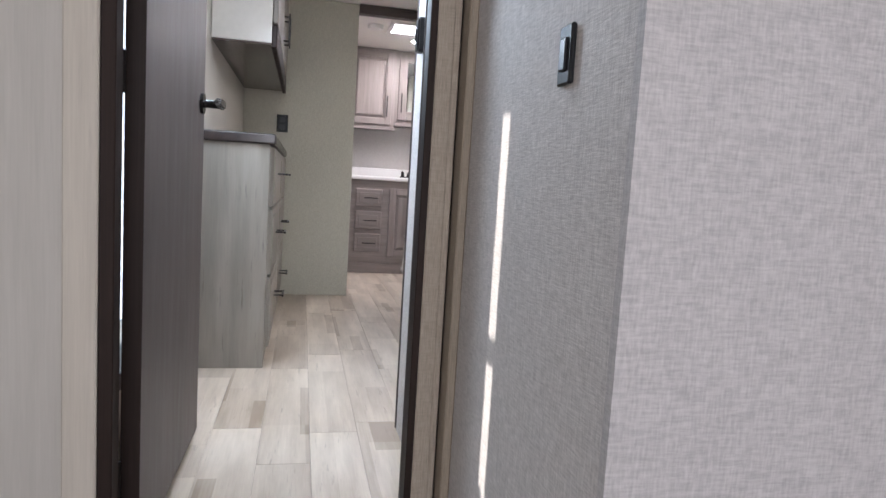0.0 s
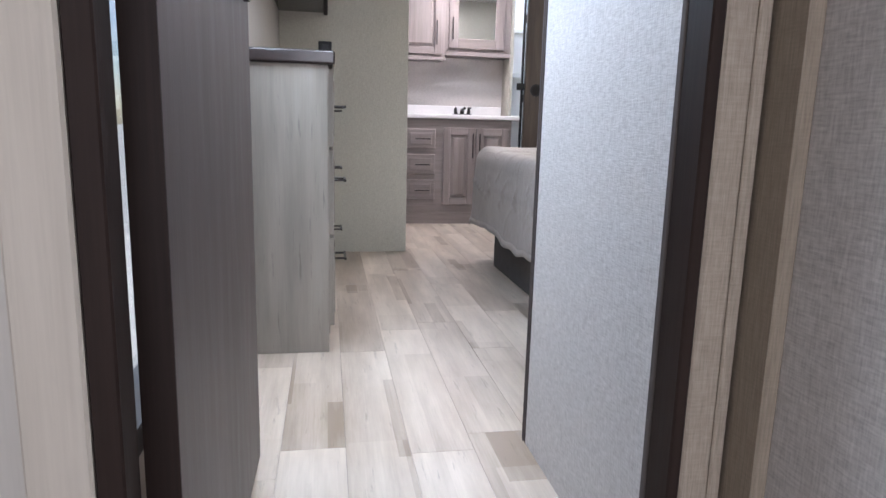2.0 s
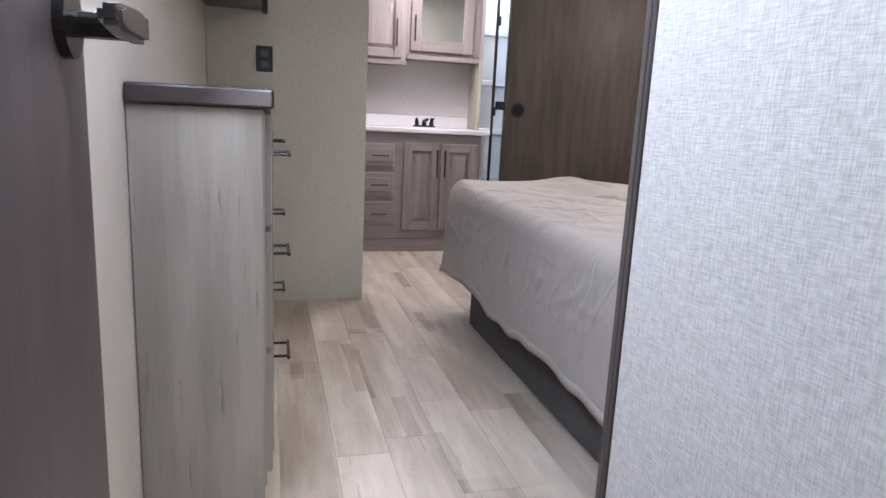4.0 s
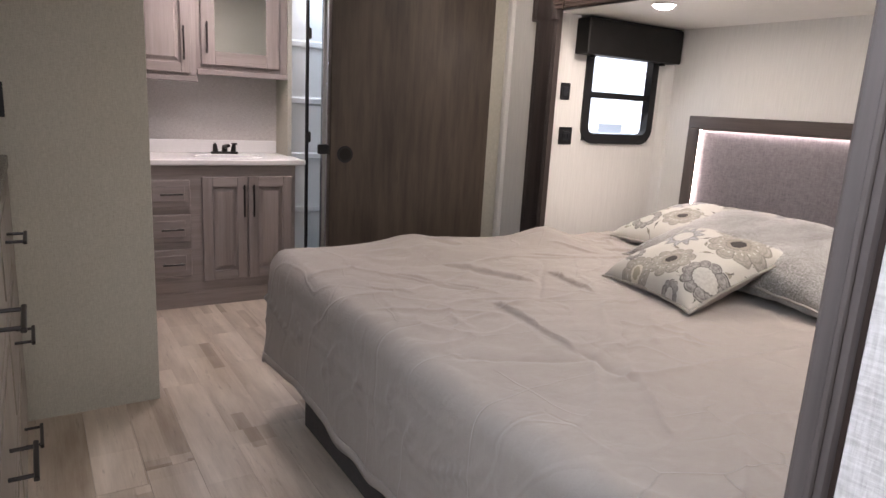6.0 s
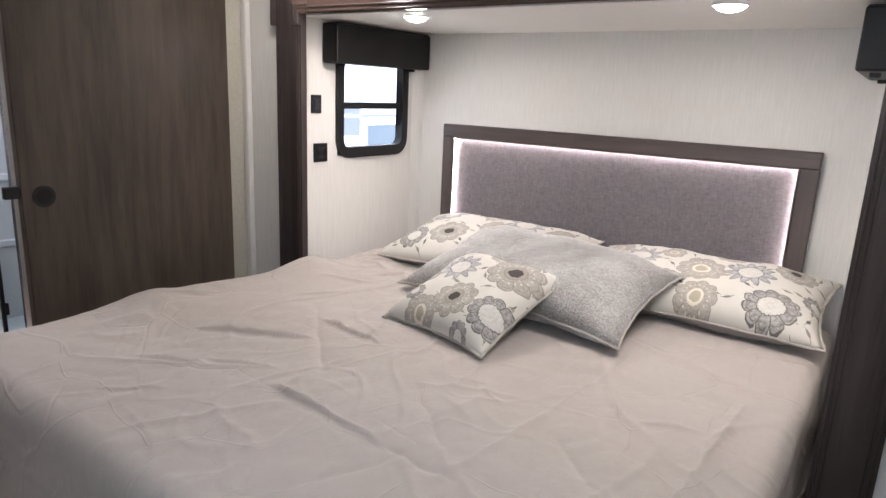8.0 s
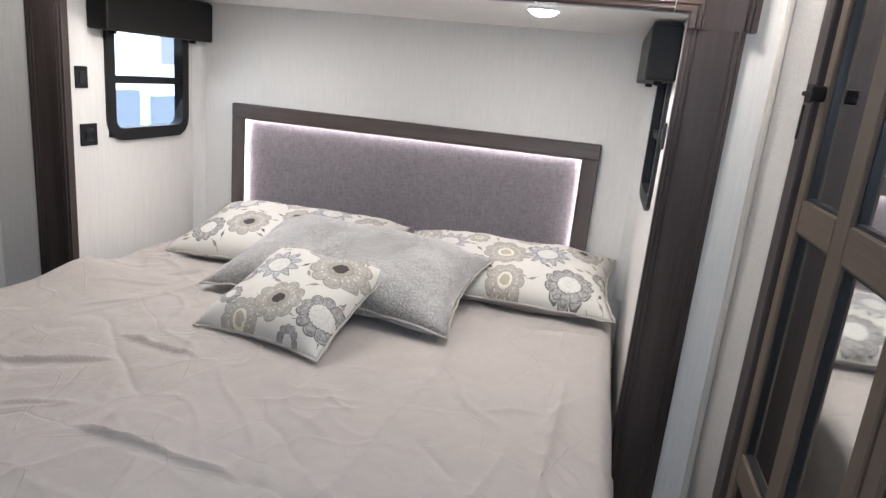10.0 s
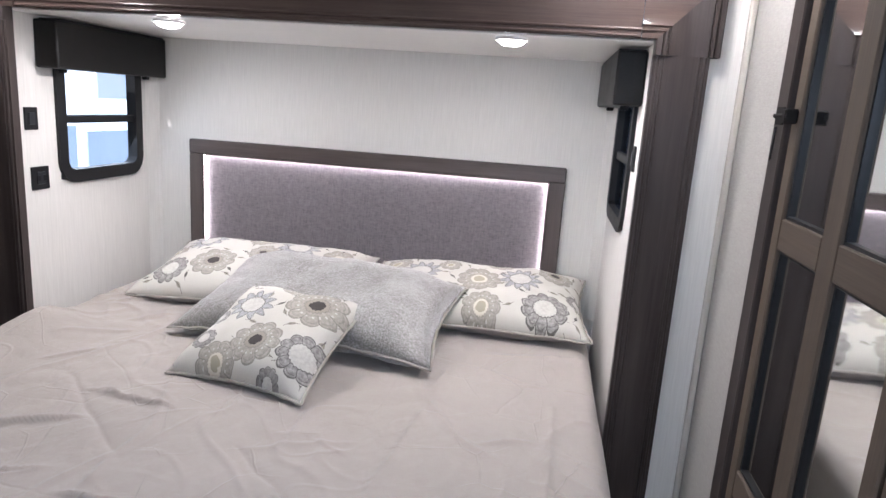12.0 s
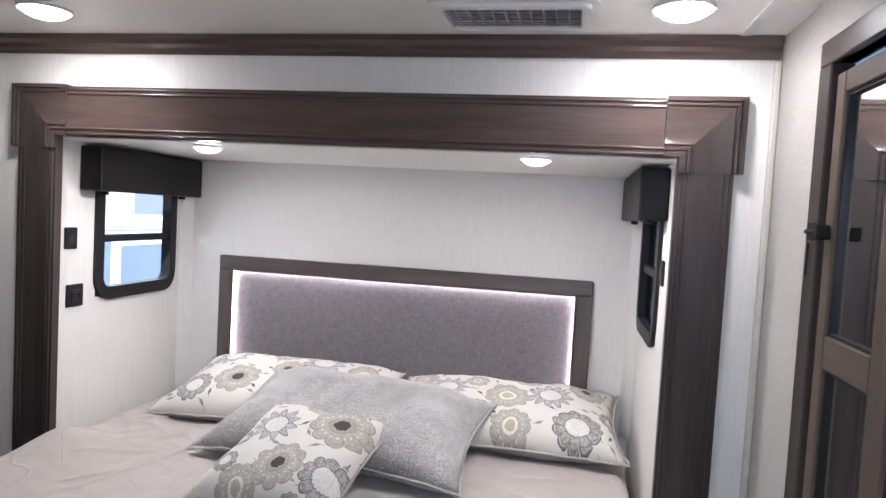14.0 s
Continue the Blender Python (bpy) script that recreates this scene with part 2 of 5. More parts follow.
    ca, sa = n.math("COSINE", mul(o2[0], 6.28)), n.math("SINE", mul(o2[0], 6.28))
    u, v = add(mul(x2, ca), mul(y2, sa)), sub(mul(y2, ca), mul(x2, sa))
    body = sub(1.0, n.math("POWER", mul(mag(u), 1 / 0.015), 1.6))
    leaf = lt(mag(v), mul(body, 0.0058))
    stem = mul(lt(mag(sub(v, mul(mul(u, u), 6.0))), 0.0009), lt(mag(u), 0.024))
    ground = mul(gt(r, mul(rim, 1.03)), gt(o2[2], 0.25))
    col = n.mix(mul(leaf, ground), col, n.mix(gt(o2[1], 0.5), (0.12, 0.112, 0.10), (0.28, 0.26, 0.215)))
    col = n.mix(mul(mul(stem, ground), 0.8), col, ink)
    weave = n.noise((900.0, 900.0, 900.0), 1)
    return n.done(col, None, add(weave, mul(n.noise(14.0, 3), 4.0)), 0.0012, 0.35)


def plush(name):
    """Silvery plush with an embossed scroll pattern."""
    n = Nodes(name, 0.9)
    big = n.noise(7.0, 2)
    field = n.noise(11.0, 1.5, 0.4, 1.4)
    scroll = n.math("SINE", n.math("MULTIPLY", field, 46.0))
    pile = n.noise(165.0, 5, 0.7)
    f = n.math("ADD", n.math("MULTIPLY", n.span(scroll, 0.2, 0.95), 0.05), n.math("MULTIPLY", n.span(pile, 0.34, 0.66), 0.62))
    f = n.math("ADD", f, n.math("MULTIPLY", n.span(big, 0.3, 0.7), 0.34))
    n.b.inputs["Sheen Weight"].default_value = 0.6
    n.b.inputs["Sheen Roughness"].default_value = 0.4
    return n.done(n.mix(f, (0.098, 0.086, 0.069), (0.47, 0.46, 0.445)), None, n.math("ADD", n.math("MULTIPLY", n.span(scroll, 0.5, 0.98), 0.35), n.math("MULTIPLY", pile, 1.6)), 0.004, 0.6)


def spread_cloth(name):
    n = Nodes(name, 0.8)
    f, big = n.noise(700.0, 2), n.noise(3.0, 3)
    crush = n.noise((26.0, 34.0, 26.0), 5, 0.6, 0.8)
    n.b.inputs["Sheen Weight"].default_value = 0.15
    c = n.mix(n.math("ADD", n.math("MULTIPLY", f, 0.4), n.math("MULTIPLY", big, 0.6)), (0.312, 0.277, 0.248), (0.396, 0.356, 0.322))
    relief = n.math("ADD", n.math("MULTIPLY", f, 0.10), n.math("MULTIPLY", crush, 0.45))
    ridge = n.math("ABSOLUTE", n.math("SUBTRACT", n.noise((2.2, 2.9, 2.6), 1.5, 0.4, 0.7), 0.5))
    relief = n.math("ADD", relief, n.math("MULTIPLY", n.math("SUBTRACT", 1.0, n.math("MULTIPLY", ridge, 40.0), clamp=True), 0.3))
    # straight fold lines left from the packing
    for scale, sharp, weight in ((2.5, 60.0, -0.32), (4.3, 80.0, 0.34)):
        wave = n.t.nodes.new("ShaderNodeMix")
        wave.data_type, wave.blend_type = "RGBA", "LINEAR_LIGHT"
        n.put(wave.inputs["Factor"], 0.035)
        n.put(wave.inputs["A"], n.co)
        soft = n.t.nodes.new("ShaderNodeTexNoise")
        soft.inputs["Scale"].default_value = 4.0
        n.put(soft.inputs["Vector"], n.co)
        n.put(wave.inputs["B"], soft.outputs["Color"])
        net = n.t.nodes.new("ShaderNodeTexVoronoi")
        net.feature, net.voronoi_dimensions = "DISTANCE_TO_EDGE", "2D"
        net.inputs["Scale"].default_value, net.inputs["Randomness"].default_value = scale, 0.75
        n.put(net.inputs["Vector"], wave.outputs["Result"])
        line = n.math("SUBTRACT", 1.0, n.math("MULTIPLY", net.outputs["Distance"], sharp), clamp=True)
        part_way = n.span(n.noise(scale * 1.1, 2), 0.42, 0.58)
        relief = n.math("ADD", relief, n.math("MULTIPLY", n.math("MULTIPLY", line, part_way), weight))
    return n.done(c, n.span(crush, 0.3, 0.7, 0.62, 0.85), relief, 0.006, 0.85)


M_ENTRYSIDE = linen("entry_side_linen", (0.68, 0.64, 0.61), (0.36, 0.335, 0.32), 420, 0.6)
M_PANEL = wood("entry_pale_panel", (0.53, 0.50, 0.455), (0.42, 0.392, 0.352), "z", (0.5, 0.65), 1.6, knots=0.12, length=2.0, shine=0.25)
M_HALL = linen("hall_linen", (0.66, 0.63, 0.61), (0.36, 0.335, 0.315), 420, 0.6)
M_PALE = linen("slide_wallpaper", (0.70, 0.68, 0.645), (0.625, 0.607, 0.574), 210, 0.2, 0.42, 9.0)
M_BEIGE = linen("beige_linen", (0.52, 0.50, 0.425), (0.36, 0.342, 0.282), 420, 0.4)
# Hall linen with its colour darkened, to offset the strong lamp close by.
M_HALLDARKENED = linen("hall_linen_darkened", (0.41, 0.395, 0.37), (0.31, 0.297, 0.277), 420, 0.3)
M_CASING = linen("casing_linen", (0.42, 0.355, 0.285), (0.245, 0.20, 0.158), 520, 0.5, 0.2, 30.0)
# Darker copy of the casing linen: shade of the side-facing batten, in colour.
M_CASINGSHADED = linen("casing_linen_shaded", (0.34, 0.28, 0.215), (0.215, 0.172, 0.13), 520, 0.4, 0.2, 30.0)
M_PANELWARM = wood("entry_warm_batten", (0.60, 0.545, 0.47), (0.44, 0.395, 0.335), "z", (0.5, 0.65), 1.6, knots=0.2, length=2.0, shine=0.25)
M_WEST = plain("west_wall", (0.52, 0.482, 0.43), 0.6, vary=0.05, size=30)
M_ENTRY = linen("entry_linen", (0.56, 0.53, 0.52), (0.34, 0.32, 0.315), 330, 0.5)
M_SMOOTH = plain("smooth_panel", (0.40, 0.385, 0.365), 0.5, vary=0.04, size=18)
M_CEIL = plain("ceiling_white", (0.80, 0.78, 0.75), 0.55, vary=0.03, size=40)
M_TRIMWOOD = wood("trim_dark_wood", (0.082, 0.066, 0.061), (0.014, 0.010, 0.0095), "z", (0.35, 0.5), 0.6, knots=0.3, length=1.8, shine=0.22, fibre=0.12)
M_TRIMWOOD_Y = wood("trim_dark_wood_level", (0.112, 0.080, 0.069), (0.052, 0.036, 0.031), "y", (0.11, 0.19), knots=0.12, length=2.6, shine=0.6)
M_TRIMWOOD_X = wood("trim_dark_wood_across", (0.075, 0.055, 0.05), (0.022, 0.016, 0.014), "x", (0.25, 0.4), knots=0.12, length=2.4)
M_JAMB = wood("jamb_black_brown", (0.036, 0.023, 0.019), (0.013, 0.008, 0.0065), "z", (0.5, 0.65), knots=0.1, shine=0.15)
M_DOORWOOD = wood("door_dark_wood", (0.125, 0.102, 0.096), (0.042, 0.033, 0.031), "z", (0.4, 0.55), 1.0, knots=0.2, length=3.5, shine=0.3)
M_SLIDEWOOD = wood("sliding_door_wood", (0.092, 0.071, 0.055), (0.022, 0.017, 0.0135), "z", (0.35, 0.5), 0.9, knots=0.25, length=2.6, shine=0.25, fibre=0.1)
M_LIGHTWOOD = wood("dresser_wood", (0.325, 0.292, 0.253), (0.145, 0.126, 0.106), "z", (0.45, 0.62), 0.55, knots=0.6, length=2.4, shine=0.35, fibre=0.08)
M_PULLWOOD = wood("trim_light_wood", (0.26, 0.21, 0.165), (0.15, 0.118, 0.09), "z", (0.45, 0.6))
M_CLOSETWOOD = wood("closet_wood", (0.128, 0.099, 0.076), (0.058, 0.043, 0.033), "z", (0.5, 0.65), shine=0.2)
M_CLOSETWOOD_X = wood("closet_wood_across", (0.128, 0.099, 0.076), (0.058, 0.043, 0.033), "x", (0.5, 0.65), shine=0.2)
M_VANITY = wood("vanity_wood", (0.37, 0.32, 0.305), (0.19, 0.158, 0.15), "z", (0.4, 0.55), knots=0.3)
M_VANITY_X = wood("vanity_wood_across", (0.37, 0.32, 0.305), (0.19, 0.158, 0.15), "x", (0.4, 0.55), knots=0.3)
M_DRTOP = wood("dresser_top_laminate", (0.044, 0.033, 0.031), (0.029, 0.022, 0.021), "y", (0.16, 0.24), knots=0.0, bump=0.03, shine=0.28)
M_HEADWOOD = wood("headboard_wood", (0.118, 0.095, 0.088), (0.044, 0.034, 0.031), "z", (0.3, 0.45))
M_HEADWOOD_Y = wood("headboard_wood_level", (0.118, 0.095, 0.088), (0.044, 0.034, 0.031), "y", (0.3, 0.45))
M_HEADCLOTH = linen("headboard_cloth", (0.215, 0.195, 0.205), (0.115, 0.102, 0.110), 190, 0.4, 0.0, 40.0)
M_PLANK = wood("floor_plank", (0.74, 0.648, 0.548), (0.29, 0.222, 0.162), "y", (0.3, 0.48), 0.55, blocks=0.27, vary=0.24, bump=0.12, knots=0.4, length=3.2, fibre=0.08)
M_SUBFLOOR = plain("plank_joint", (0.22, 0.19, 0.17), 0.8)
M_BLACK = plain("black_plastic", (0.011, 0.011, 0.012), 0.45, vary=0.2)
M_BLACK.node_tree.nodes["Principled BSDF"].inputs["Specular IOR Level"].default_value = 0.25
M_BLACKGLOSS = plain("black_rubber_button", (0.022, 0.023, 0.027), 0.3, vary=0.1)
M_BLACKGLOSS.node_tree.nodes["Principled BSDF"].inputs["Specular IOR Level"].default_value = 0.25
M_BRONZE = plain("dark_bronze", (0.022, 0.019, 0.018), 0.35, 0.5, vary=0.15)
M_LEVER = plain("lever_bronze", (0.030, 0.027, 0.026), 0.18, 0.6, vary=0.15)
M_LEATHER = plain("valance_vinyl", (0.0135, 0.0125, 0.012), 0.42, vary=0.2, size=240, bump=0.4)
M_LEATHER.node_tree.nodes["Principled BSDF"].inputs["Specular IOR Level"].default_value = 0.16
M_CHROME = plain("chrome", (0.62, 0.62, 0.66), 0.18, 1.0, vary=0.06)
M_STEEL = plain("steel_hardware", (0.012, 0.010, 0.009), 0.7, 0.0)
M_STEEL.node_tree.nodes["Principled BSDF"].inputs["Specular IOR Level"].default_value = 0.2
M_WHITE = plain("white_acrylic", (0.80, 0.79, 0.78), 0.22, vary=0.02)
M_WHITEPLASTIC = plain("white_plastic", (0.76, 0.75, 0.74), 0.45, vary=0.03)
M_LOUVRE = plain("grey_louvre", (0.35, 0.34, 0.36), 0.5)
M_MIRROR = plain("mirror", (0.88, 0.9, 0.9), 0.02, 1.0, vary=0.01, bump=0.0)
M_GLASS = glass("window_glass", (0.92, 0.96, 1.0))
M_GLASSBLUE = glass("tinted_window_glass", (0.30, 0.42, 0.58))
M_SHOWERGLASS = glass("shower_glass", (0.84, 0.90, 0.94), 0.12)
M_SPREAD = spread_cloth("bedspread_cloth")
M_MATTRESS = plain("mattress_ticking", (0.6, 0.58, 0.55), 0.8)
M_BASE = plain("bed_base_carpet", (0.085, 0.08, 0.08), 0.9, vary=0.2, size=300, bump=0.5)
M_PLUSH = plush("plush")
M_HEM = plain("pillow_edge_cloth", (0.33, 0.31, 0.272), 0.85, size=200)
M_PILLOWBACK = plain("pillow_back_cloth", (0.27, 0.245, 0.235), 0.85, size=200)
M_HEMGREY = plain("plush_edge", (0.30, 0.28, 0.25), 0.9, size=300)
M_LENS = glowing("lamp_lens", (1.0, 0.96, 0.9), 60.0)
M_SKYLIGHT = glowing("skylight_lens", (0.93, 0.95, 1.0), 3.1)
M_LED = glowing("led_strip", (1.0, 0.90, 0.88), 28.5)
M_STRIP = wood("strip_grey_wood", (0.140, 0.118, 0.110), (0.058, 0.048, 0.045), "z", (0.5, 0.65), length=3.0, shine=0.08)
# Backdrop colours that glow, standing in for daylight on the far trailer.
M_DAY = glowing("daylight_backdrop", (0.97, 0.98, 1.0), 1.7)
M_DAYBLUE = glowing("far_trailer_panel_glow", (0.60, 0.72, 0.82), 0.62)
M_DAYGREY = glowing("far_trailer_trim_glow", (0.74, 0.80, 0.86), 0.68)
# Dark blue with a weak glow: the shaded look is put into the material.
M_DIMGLOW = glowing("shaded_trailer_glow", (0.10, 0.17, 0.27), 0.31)
M_GROUND = plain("gravel_ground", (0.3, 0.29, 0.27), 0.9, size=8)


# ---- mesh helpers ----
def mesh_object(name, bm, mat, smooth=False):
    me = bpy.data.meshes.new(name)
    bm.normal_update()
    bm.to_mesh(me)
    bm.free()
    me.materials.append(mat)
    if smooth:
        me.polygons.foreach_set("use_smooth", [True] * len(me.polygons))
    return new(name, me)


def part(name, bm, mat, parent, label="", smooth=False):
    ob = mesh_object(name, bm, mat, smooth)
    ob.parent = parent
    if label:
        tagged(ob, label)
    return ob


def thing(name, label, category, group="", kind=""):
    return tagged(new(name), label, category, group, kind)


def box(x0, x1, y0, y1, z0, z1, bevel=0.0, bm=None, seg=1):
    own = bm is None
    bm = bm or bmesh.new()
    r = bmesh.ops.create_cube(bm, size=1)
    bmesh.ops.transform(bm, matrix=Matrix.Translation(((x0 + x1) / 2, (y0 + y1) / 2, (z0 + z1) / 2)) @ Matrix.Diagonal((abs(x1 - x0), abs(y1 - y0), abs(z1 - z0), 1)), verts=r["verts"])
    if bevel:
        es = list({e for v in r["verts"] for e in v.link_edges})
        bmesh.ops.bevel(bm, geom=es, offset=bevel, segments=seg, affect="EDGES", profile=0.5)
    return bm


def prism(outline, axis, a, b, bm=None):
    """A flat outline carried along an axis from a to b. The outline is in the other two axes, in order."""
    bm = bm or bmesh.new()

    def at(p, s):
        q = list(p)
        q.insert("xyz".index(axis), s)
        return q

    lo, hi = [bm.verts.new(at(p, a)) for p in outline], [bm.verts.new(at(p, b)) for p in outline]
    k = len(outline)
    for i in range(k):
        bm.faces.new((lo[i], lo[(i + 1) % k], hi[(i + 1) % k], hi[i]))
    bm.faces.new(lo[::-1])
    bm.faces.new(hi)
    bmesh.ops.recalc_face_normals(bm, faces=bm.faces)
    return bm


def rod(p0, p1, r, seg=12, bm=None, r2=None):
    bm = bm or bmesh.new()
    p0, p1 = Vector(p0), Vector(p1)
    m = Matrix.Translation((p0 + p1) / 2) @ (p1 - p0).to_track_quat("Z", "Y").to_matrix().to_4x4()
    bmesh.ops.create_cone(bm, cap_ends=True, segments=seg, radius1=r, radius2=r if r2 is None else r2, depth=(p1 - p0).length, matrix=m)
    return bm


def round_rect(x0, x1, y0, y1, r, seg=6):
    pts = []
    for cx, cy, a0 in ((x1 - r, y1 - r, 0), (x0 + r, y1 - r, 90), (x0 + r, y0 + r, 180), (x1 - r, y0 + r, 270)):
        for i in range(seg + 1):
            a = radians(a0 + 90 * i / seg)
            pts.append((cx + r * math.cos(a), cy + r * math.sin(a)))
    return pts


def ring(outer, inner, axis, a, b):
    """A frame between two outlines of the same count, carried along an axis."""
    bm = bmesh.new()

    def at(p, s):
        q = list(p)
        q.insert("xyz".index(axis), s)
        return bm.verts.new(q)

    k = len(outer)
    o0, o1, i0, i1 = ([at(p, s) for p in some] for some, s in ((outer, a), (outer, b), (inner, a), (inner, b)))
    for n in range(k):
        m = (n + 1) % k
        for q in ((o0[n], o0[m], o1[m], o1[n]), (i0[n], i1[n], i1[m], i0[m]), (o0[n], i0[n], i0[m], o0[m]), (o1[n], o1[m], i1[m], i1[n])):
            bm.faces.new(q)
    bmesh.ops.recalc_face_normals(bm, faces=bm.faces)
    return bm


def wall(name, mat, *boxes, label="", category="wall"):
    bm = bmesh.new()
    for b in boxes:
        box(*b, bm=bm)
    return tagged(mesh_object(name, bm, mat), label, category, kind="structure")


def pull(parent, p, axis, length, out, label="", r=0.0045):
    """A square-ended bar pull with two posts, along an axis, standing out from p by the vector out."""
    p, out = Vector(p), Vector(out)
    d = Vector([1.0 if a == axis else 0.0 for a in "xyz"]) * length / 2
    bm = bmesh.new()
    a, b = p + out - d, p + out + d
    lo, hi = [min(u, v) - r for u, v in zip(a, b)], [max(u, v) + r for u, v in zip(a, b)]
    box(lo[0], hi[0], lo[1], hi[1], lo[2], hi[2], 0.0015, bm)
    for s in (-0.82, 0.82):
        rod(p + d * s, p + d * s + out, r * 0.9, 8, bm)
    return part("pull", bm, M_BRONZE, parent, label or "dark bronze bar pull")


# ---- large structure ----
tagged(mesh_object("floor", box(0.325, 2.73, 2.30, 7.10, -0.10, -0.005), M_SUBFLOOR), "grey-beige wood plank floor of the raised bedroom", "floor", kind="structure")
wall("stair", M_LIGHTWOOD, (-0.9, 2.3, 2.02, 2.30, -0.6, -0.19), label="low grey wooden step up to the bedroom", category="stair")
wall("floor_lower", M_LIGHTWOOD, (-0.9, 2.3, -1.3, 2.02, -0.6, -0.38), label="pale wood floor of the lower entry", category="floor")
wall("wall_lower_west", M_PANEL, (-0.96, -0.9, -1.3, 2.30, -0.6, CEIL), label="smooth pale wall of the lower entry")
wall("wall_lower_east", M_ENTRY, (2.3, 2.36, -1.3, 1.642, -0.6, CEIL), label="woven grey wallpaper wall of the lower entry")
# Closing wall out of view; its opening is assumed, to go with the fill.
wall("wall_lower_south", M_SMOOTH, (-0.96, -0.25, -1.36, -1.3, -0.6, CEIL), (1.45, 2.36, -1.36, -1.3, -0.6, CEIL), (-0.25, 1.45, -1.36, -1.3, -0.6, 0.55), (-0.25, 1.45, -1.36, -1.3, 1.65, CEIL), label="unseen smooth pale closing wall with an added opening for daylight")
tagged(mesh_object("ceiling", box(0.325, 2.8, 2.345, 7.2, CEIL, CEIL + 0.08, bm=box(-0.96, 2.8, -1.36, 2.345, CEIL, CEIL + 0.08)), M_CEIL), "plain white ceiling panel", "ceiling", kind="structure")

# doorway wall at the top of the steps
wall("wall_doorway", M_PANEL, (-0.96, 0.400, 2.300, 2.345, -0.6, CEIL), (0.400, 1.075, 2.300, 2.345, 1.86, CEIL), label="smooth pale wall beside the bedroom door")
wall("wall_entry_east", M_ENTRYSIDE, (1.075, 1.103, 1.642, 2.345, -0.6, CEIL), label="woven grey wallpaper beside the steps")
wall("wall_entry_south", M_ENTRY, (1.072, 2.3, 1.628, 1.642, -0.6, CEIL), label="woven grey-pink wallpaper facing the entry")
wall("wall_hall_east", M_HALL, (1.104, 1.14, 2.345, 3.093, -0.1, CEIL), label="woven silver-grey wallpaper at the end of the closet")
_trim = thing("trim_hall_corner", "thin grey-brown wooden strip capping a wall end", "trim", kind="structure")
part("strip", box(1.1025, 1.15, 3.096, 3.120, 0, CEIL, 0.003), M_STRIP, _trim)
part("bead", box(1.1005, 1.1045, 3.1035, 3.108, 0, CEIL, 0.001), M_STRIP, _trim)
# Thin dark strip in the gap, standing in for its shade.
part("reveal", box(1.1035, 1.146, 3.093, 3.096, 0, CEIL), M_JAMB, _trim, "black shadow strip")
_trim = thing("trim_entry", "brown linen-textured door casing and corner batten", "trim", kind="structure")
part("casing", box(1.010, 1.054, 2.2885, 2.300, -0.19, CEIL, 0.003), M_CASING, _trim)
part("casing_bead", box(1.040, 1.0535, 2.284, 2.2885, -0.19, CEIL, 0.002), M_CASING, _trim)
part("batten", box(1.058, 1.075, 2.240, 2.300, -0.19, CEIL, 0.003), M_CASINGSHADED, _trim, "brown corner batten, its side shade put into the colour")
_trim = thing("trim_doorway", "pale wood batten beside the door frame", "trim", kind="structure")
part("batten", box(0.379, 0.436, 2.288, 2.300, -0.19, CEIL, 0.003), M_PANELWARM, _trim)

# west wall with the window behind the door
W3 = (2.36, 3.08, 0.30, 1.76)
W4 = (3.16, 3.72, 1.24, 1.72)
wall("wall_west", M_WEST, (0.325, 0.385, 2.345, W3[0], 0, CEIL), (0.325, 0.385, W3[1], W4[0], 0, CEIL), (0.325, 0.385, W4[1], 7.2, 0, CEIL), (0.325, 0.385, W4[0], W4[1], 0, W4[2]), (0.325, 0.385, W4[0], W4[1], W4[3], CEIL), (0.325, 0.385, W3[0], W3[1], 0, W3[2]), (0.325, 0.385, W3[0], W3[1], W3[3], CEIL), label="plain beige panelled outer wall")
wall("wall_south_closet", M_HALL, (1.12, 2.8, 2.40, 2.44, 0, CEIL), label="plain back wall of the closet")

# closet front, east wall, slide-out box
wall("wall_closet", M_HALLDARKENED, (2.405, 2.73, 3.01, 3.045, 0, CEIL), (1.14, 2.405, 3.01, 3.045, 1.79, CEIL), label="woven wallpaper beside the closet, darkened in colour under the lamp")
wall("wall_east", M_PALE, (2.73, 2.77, 3.045, 3.238, 0, CEIL), (2.73, 2.77, 5.282, 5.56, 0, CEIL), (2.73, 2.77, 3.238, 5.282, 1.77, CEIL), label="white wallpaper with fine upright streaks")
wall("wall_slide_east", M_PALE, (3.50, 3.54, 3.22, 5.30, 0, 1.64), label="white streaked wallpaper behind the headboard")


def side_wall(name, y0, y1, x0, x1, z0, z1, label):
    wall(name, M_PALE, (2.735, x0, y0, y1, 0, 1.62), (x1, 3.50, y0, y1, 0, 1.62), (x0, x1, y0, y1, 0, z0), (x0, x1, y0, y1, z1, 1.62), label=label)


side_wall("wall_slide_north", 5.24, 5.28, 2.945, 3.405, 1.065, 1.58, "white wallpaper side wall with a small window")
side_wall("wall_slide_south", 3.24, 3.28, 2.945, 3.405, 1.065, 1.58, "white wallpaper side wall with a small window")
tagged(mesh_object("ceiling_slide", box(2.735, 3.54, 3.22, 5.30, 1.62, 1.66), M_CEIL), "white lowered ceiling over the bed head", "ceiling", kind="structure")
tagged(mesh_object("floor_slide", box(2.735, 3.54, 3.22, 5.30, -0.06, -0.002), M_SUBFLOOR), "plain floor under the bed head", "floor", kind="structure")
_c = thing("trim_slide_cove", "pale rounded cove where wall meets wall", "trim", kind="structure")
part("cove", prism([(3.50, 5.24), (3.50, 5.20), (3.488, 5.215), (3.46, 5.24)], "z", 0.6, 1.62), M_PALE, _c)
